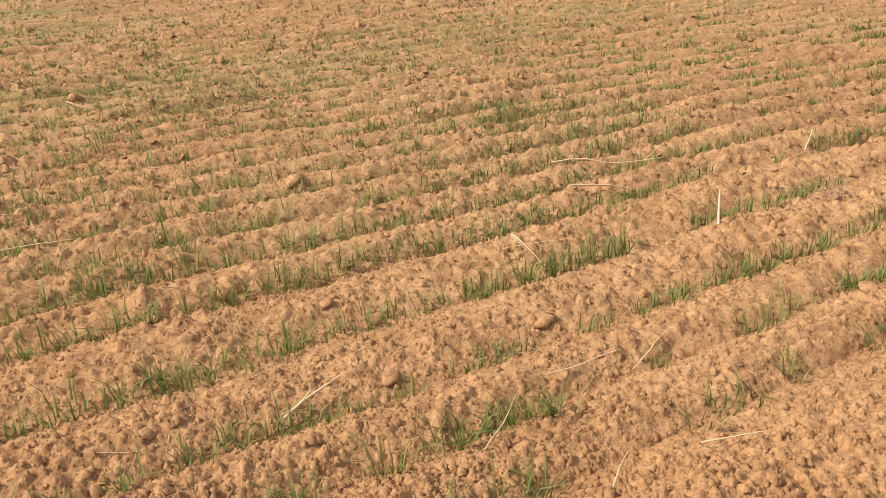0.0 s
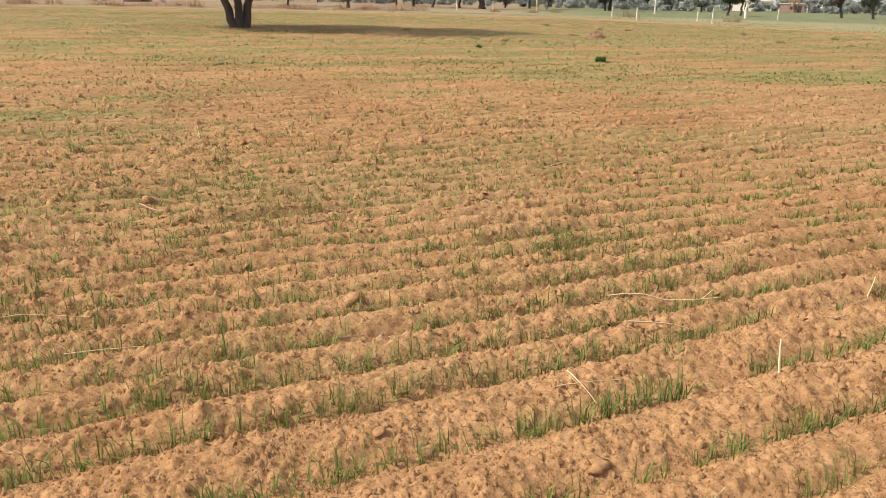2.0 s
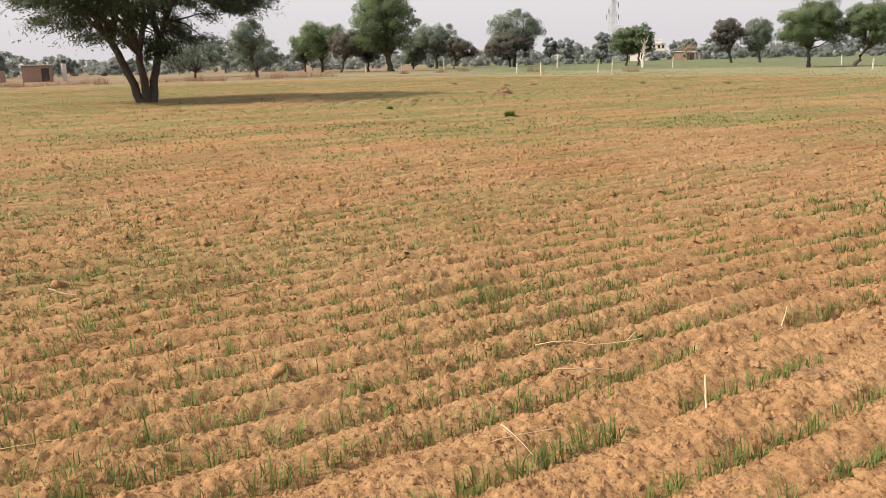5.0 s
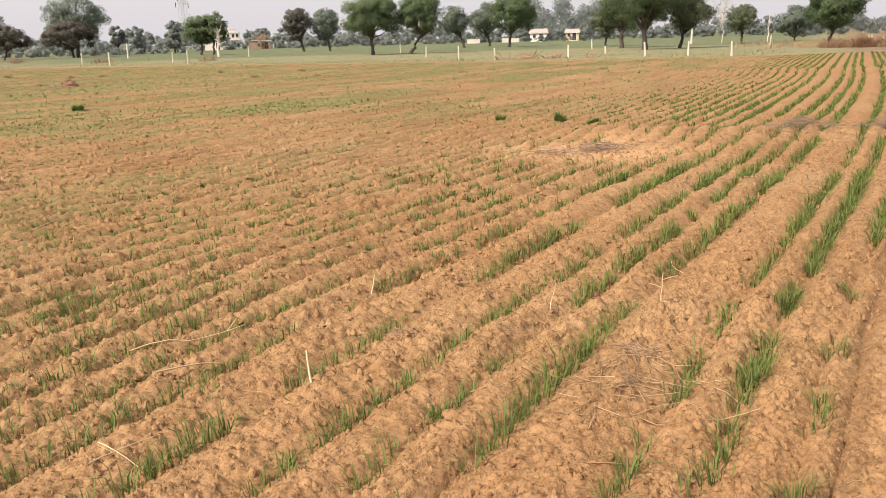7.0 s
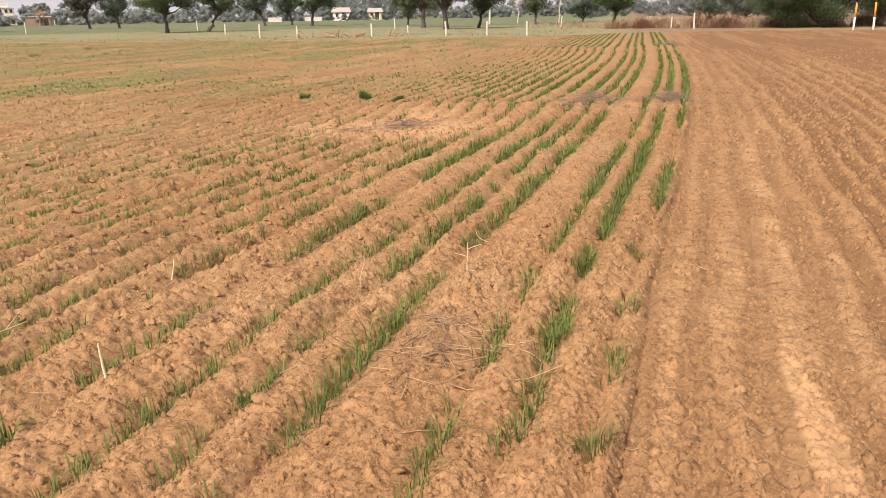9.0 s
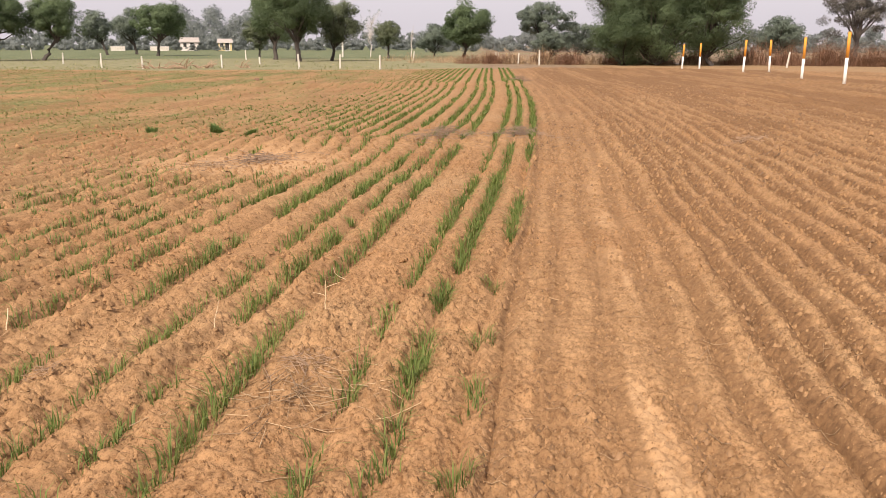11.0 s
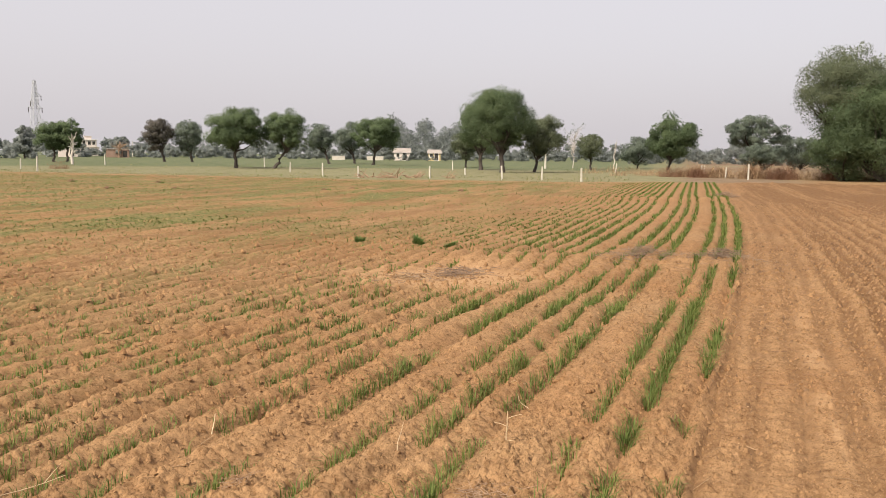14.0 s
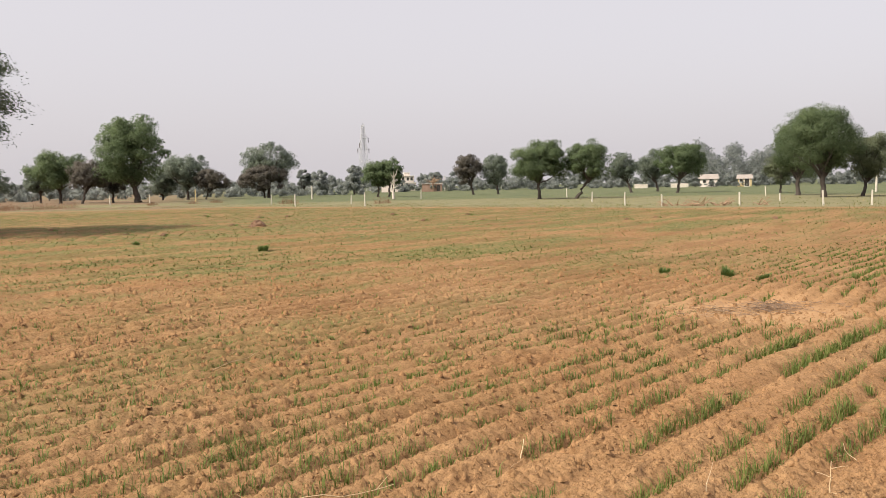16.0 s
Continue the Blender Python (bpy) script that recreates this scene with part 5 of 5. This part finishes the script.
def opening(ob, name, x, z, w, h, y, frame_mat):
    """A dark pane set into a projecting frame on the wall facing -y."""
    bm = bmesh.new()
    for x0, x1, z0, z1 in ((x - w / 2 - 0.1, x - w / 2, z, z + h), (x + w / 2, x + w / 2 + 0.1, z, z + h), (x - w / 2 - 0.1, x + w / 2 + 0.1, z + h, z + h + 0.12), (x - w / 2 - 0.1, x + w / 2 + 0.1, z - 0.1, z)):
        box(bm, x0, x1, y - 0.09, y + 0.05, z0, z1)
    win = part(name, bm, frame_mat, ob, "plastered surround")
    bm = bmesh.new()
    box(bm, x - w / 2, x + w / 2, y - 0.03, y + 0.03, z, z + h)
    part("pane", bm, M_DARK, win, "dark unlit pane")
    return win


def facing(x, y):
    """Turn that sets a building's -y side towards the field."""
    return -math.degrees(math.atan2(x - 0.8, y + 0.73))


house = empty("house", 77.4, 298.2, 0, facing(77.4, 298.2) + 8)
wall_box(house, "ground_storey", 6.4, 5.0, 0, 2.9, M_CREAM, "cream plastered lower storey")
wall_box(house, "upper_storey", 5.0, 4.6, 2.9, 5.3, M_CREAM, "cream plastered upper storey")
wall_box(house, "stair_head", 2.2, 2.2, 5.3, 6.5, M_CREAM)
for name, z, w, d in (("roof_slab", 2.88, 7.0, 5.6), ("roof_slab", 5.28, 5.8, 5.2), ("roof_slab", 6.5, 2.6, 2.6)):
    wall_box(house, name, w, d, z, z + 0.16, M_WHITE, "white concrete slab")
for wx in (-2.2, 0.0, 2.2):
    opening(house, "window", wx, 1.0, 0.9, 1.2, -2.5, M_WHITE)
for wx in (-1.5, 0.2, 1.6):
    opening(house, "window", wx, 3.7, 0.9, 1.1, -2.3, M_WHITE)
tagged(house, "two-storey cream house with flat roof", "house")

annex = empty("house_annex", 53.4, 221.5, 0, facing(53, 221))
wall_box(annex, "wall", 5.2, 4.0, 0, 2.0, M_CREAM)
wall_box(annex, "roof_slab", 5.6, 4.4, 2.0, 2.14, M_WHITE)
opening(annex, "door", 0.6, 0.12, 0.9, 1.7, -2.0, M_WHITE)
tagged(annex, "low cream annex beside two-storey house", "house")

shed = empty("brick_shed", 63.0, 214.5, 0, facing(63, 214))
wall_box(shed, "wall", 5.4, 3.6, 0, 2.0, M_BRICK, "bare red brick wall")
wall_box(shed, "roof_slab", 5.9, 4.0, 2.0, 2.14, M_CREAM)
opening(shed, "door", 1.7, 0.1, 0.9, 1.6, -1.8, M_BRICK)
tagged(shed, "small flat-roofed red brick shed", "shed")


def gabled(x, y, w, d, h, roof_h, mat, roof_mat, label):
    ob = empty("house", x, y, 0, facing(x, y))
    wall_box(ob, "wall", w, d, 0, h, mat)
    bm = bmesh.new()
    o = 0.35
    vs = [bm.verts.new(p) for p in ((-w / 2 - o, -d / 2 - o, h), (w / 2 + o, -d / 2 - o, h), (w / 2 + o, d / 2 + o, h), (-w / 2 - o, d / 2 + o, h), (-w / 2 - o * 0.4, 0, h + roof_h), (w / 2 + o * 0.4, 0, h + roof_h))]
    for ids in ((0, 1, 5, 4), (2, 3, 4, 5), (1, 2, 5), (3, 0, 4), (3, 2, 1, 0)):
        bm.faces.new([vs[i] for i in ids])
    part("roof", bm, roof_mat, ob, "sloping weathered roof")
    opening(ob, "door", w * 0.16, 0.1, 0.9, 1.7, -d / 2, M_WHITE)
    opening(ob, "window", -w * 0.25, 0.9, 0.7, 0.8, -d / 2, M_WHITE)
    return tagged(ob, label, "house")


gabled(117.0, 168.0, 3.9, 4.5, 1.9, 1.1, M_CREAM, M_THATCH, "white farmhouse with sloping grey-brown roof")
gabled(123.3, 163.2, 3.0, 4.2, 1.8, 0.95, M_YELLOW, M_THATCH, "yellow farmhouse with sloping pale roof")
for wx, wy, ww in ((110.5, 170.0, 4.0), (101.5, 172.0, 3.0)):
    low = empty("farm_wall", wx, wy, 0, facing(wx, wy))
    wall_box(low, "wall", ww, 0.3, 0, 0.9, M_CONCRETE)
    wall_box(low, "coping", ww + 0.1, 0.4, 0.9, 0.98, M_CREAM)
    tagged(low, "low whitewashed farmyard wall", "wall")
hut = empty("hut", -44.0, 94.2, 0, facing(-44, 94))
wall_box(hut, "wall", 3.1, 2.6, 0, 1.75, M_BRICK, "mud brick wall")
wall_box(hut, "roof_slab", 3.4, 2.9, 1.75, 1.87, M_THATCH)
opening(hut, "door", 0.8, 0.08, 0.8, 1.4, -1.3, M_BRICK)
tagged(hut, "small flat-roofed mud brick hut", "hut")
for hx, hy, hw, hh in ((-49.2, 95.6, 1.6, 1.25), (-51.2, 97.0, 1.8, 1.0), (-53.4, 97.6, 1.4, 1.2), (-42.0, 96.5, 0.5, 1.7)):
    ruin = empty("ruined_wall", hx, hy, 0, facing(hx, hy) + rng.normal(0, 8))
    wall_box(ruin, "wall", hw, 0.4, 0, hh, M_BRICK)
    wall_box(ruin, "pier", 0.5, 0.55, 0, hh + 0.25, M_CREAM)
    tagged(ruin, "broken mud brick wall on scrub land", "wall")


# ---- power line tower and poles ----
def tower(x, y, tall):
    ob = empty("lattice_tower", x, y, 0, facing(x, y) + 25)
    lines = []

    def half(z):
        return 1.9 * (1 - z / tall) ** 0.8 * 0.82 + 0.28
    levels = np.concatenate([np.linspace(0, tall * 0.62, 7), np.linspace(tall * 0.68, tall * 0.97, 7)])
    corners = ((-1, -1), (1, -1), (1, 1), (-1, 1))
    for cx, cy in corners:
        lines.append((np.array([[cx * half(z), cy * half(z), z] for z in levels] + [[0, 0, tall]]), np.full(len(levels) + 1, 0.085)))
    for z0, z1 in zip(levels[:-1], levels[1:]):
        for (ax, ay), (bx, by) in zip(corners, corners[1:] + corners[:1]):
            for p, q, za, zb in (((ax, ay), (bx, by), z0, z1), ((bx, by), (ax, ay), z0, z1), ((ax, ay), (bx, by), z1, z1)):
                a = np.array([p[0] * half(za), p[1] * half(za), za])
                b = np.array([q[0] * half(zb), q[1] * half(zb), zb])
                lines.append((np.linspace(a, b, 3), np.full(3, 0.05)))
    under("lattice", tubes_mesh("lattice", lines, M_STEEL, 4), ob, "galvanised steel lattice in haze-paled colour")
    for z, side, reach in ((tall * 0.62, -1, 2.4), (tall * 0.62, 1, 2.4), (tall * 0.78, 1, 2.2), (tall * 0.70, -1, 1.6)):
        tip = np.array([side * reach, 0, z + 0.2])
        arm = [(np.linspace(np.array([side * half(z), s * half(z), zz]), tip, 4), np.full(4, 0.06)) for s in (-1, 1) for zz in (z - 0.3, z + 0.9)]
        am = under("cross_arm", tubes_mesh("cross_arm", arm, M_STEEL, 4), ob)
        under("insulator", tubes_mesh("insulator", [(np.linspace(tip, tip - np.array([0, 0, 1.8]), 8), np.array([0.10, 0.16, 0.10, 0.16, 0.10, 0.16, 0.10, 0.12]))], M_BARK, 6), am, "dark hanging insulator string")
    return tagged(ob, "tall grey steel lattice pylon", "pylon")


tower(66.5, 322.6, 26.5)


def pole(x, y, tall, lean, label):
    ob = empty("utility_pole", x, y, -0.1)
    ob.matrix_world = pose(x, y, -0.1, 0, lean, facing(x, y))
    under("shaft", tubes_mesh("shaft", [(np.linspace([0, 0, 0], [0, 0, tall], 5), np.linspace(0.13, 0.09, 5))], M_CONCRETE, 8), ob)
    under("cross_arm", tubes_mesh("cross_arm", [(np.linspace([-0.5, 0, tall - 0.2], [0.5, 0, tall - 0.2], 3), np.full(3, 0.04))], M_STEEL, 5), ob)
    return tagged(ob, label, "pole", "utility poles")


for ux, uy, uh, ul in ((-62.0, 96.0, 3.2, -4), (-66.0, 96.0, 3.0, 3), (16.5, 112.0, 1.9, 0), (72.0, 232.0, 4.5, 0), (68.0, 68.0, 1.9, 1)):
    pole(ux, uy, uh, ul, "pale concrete pole standing in field")
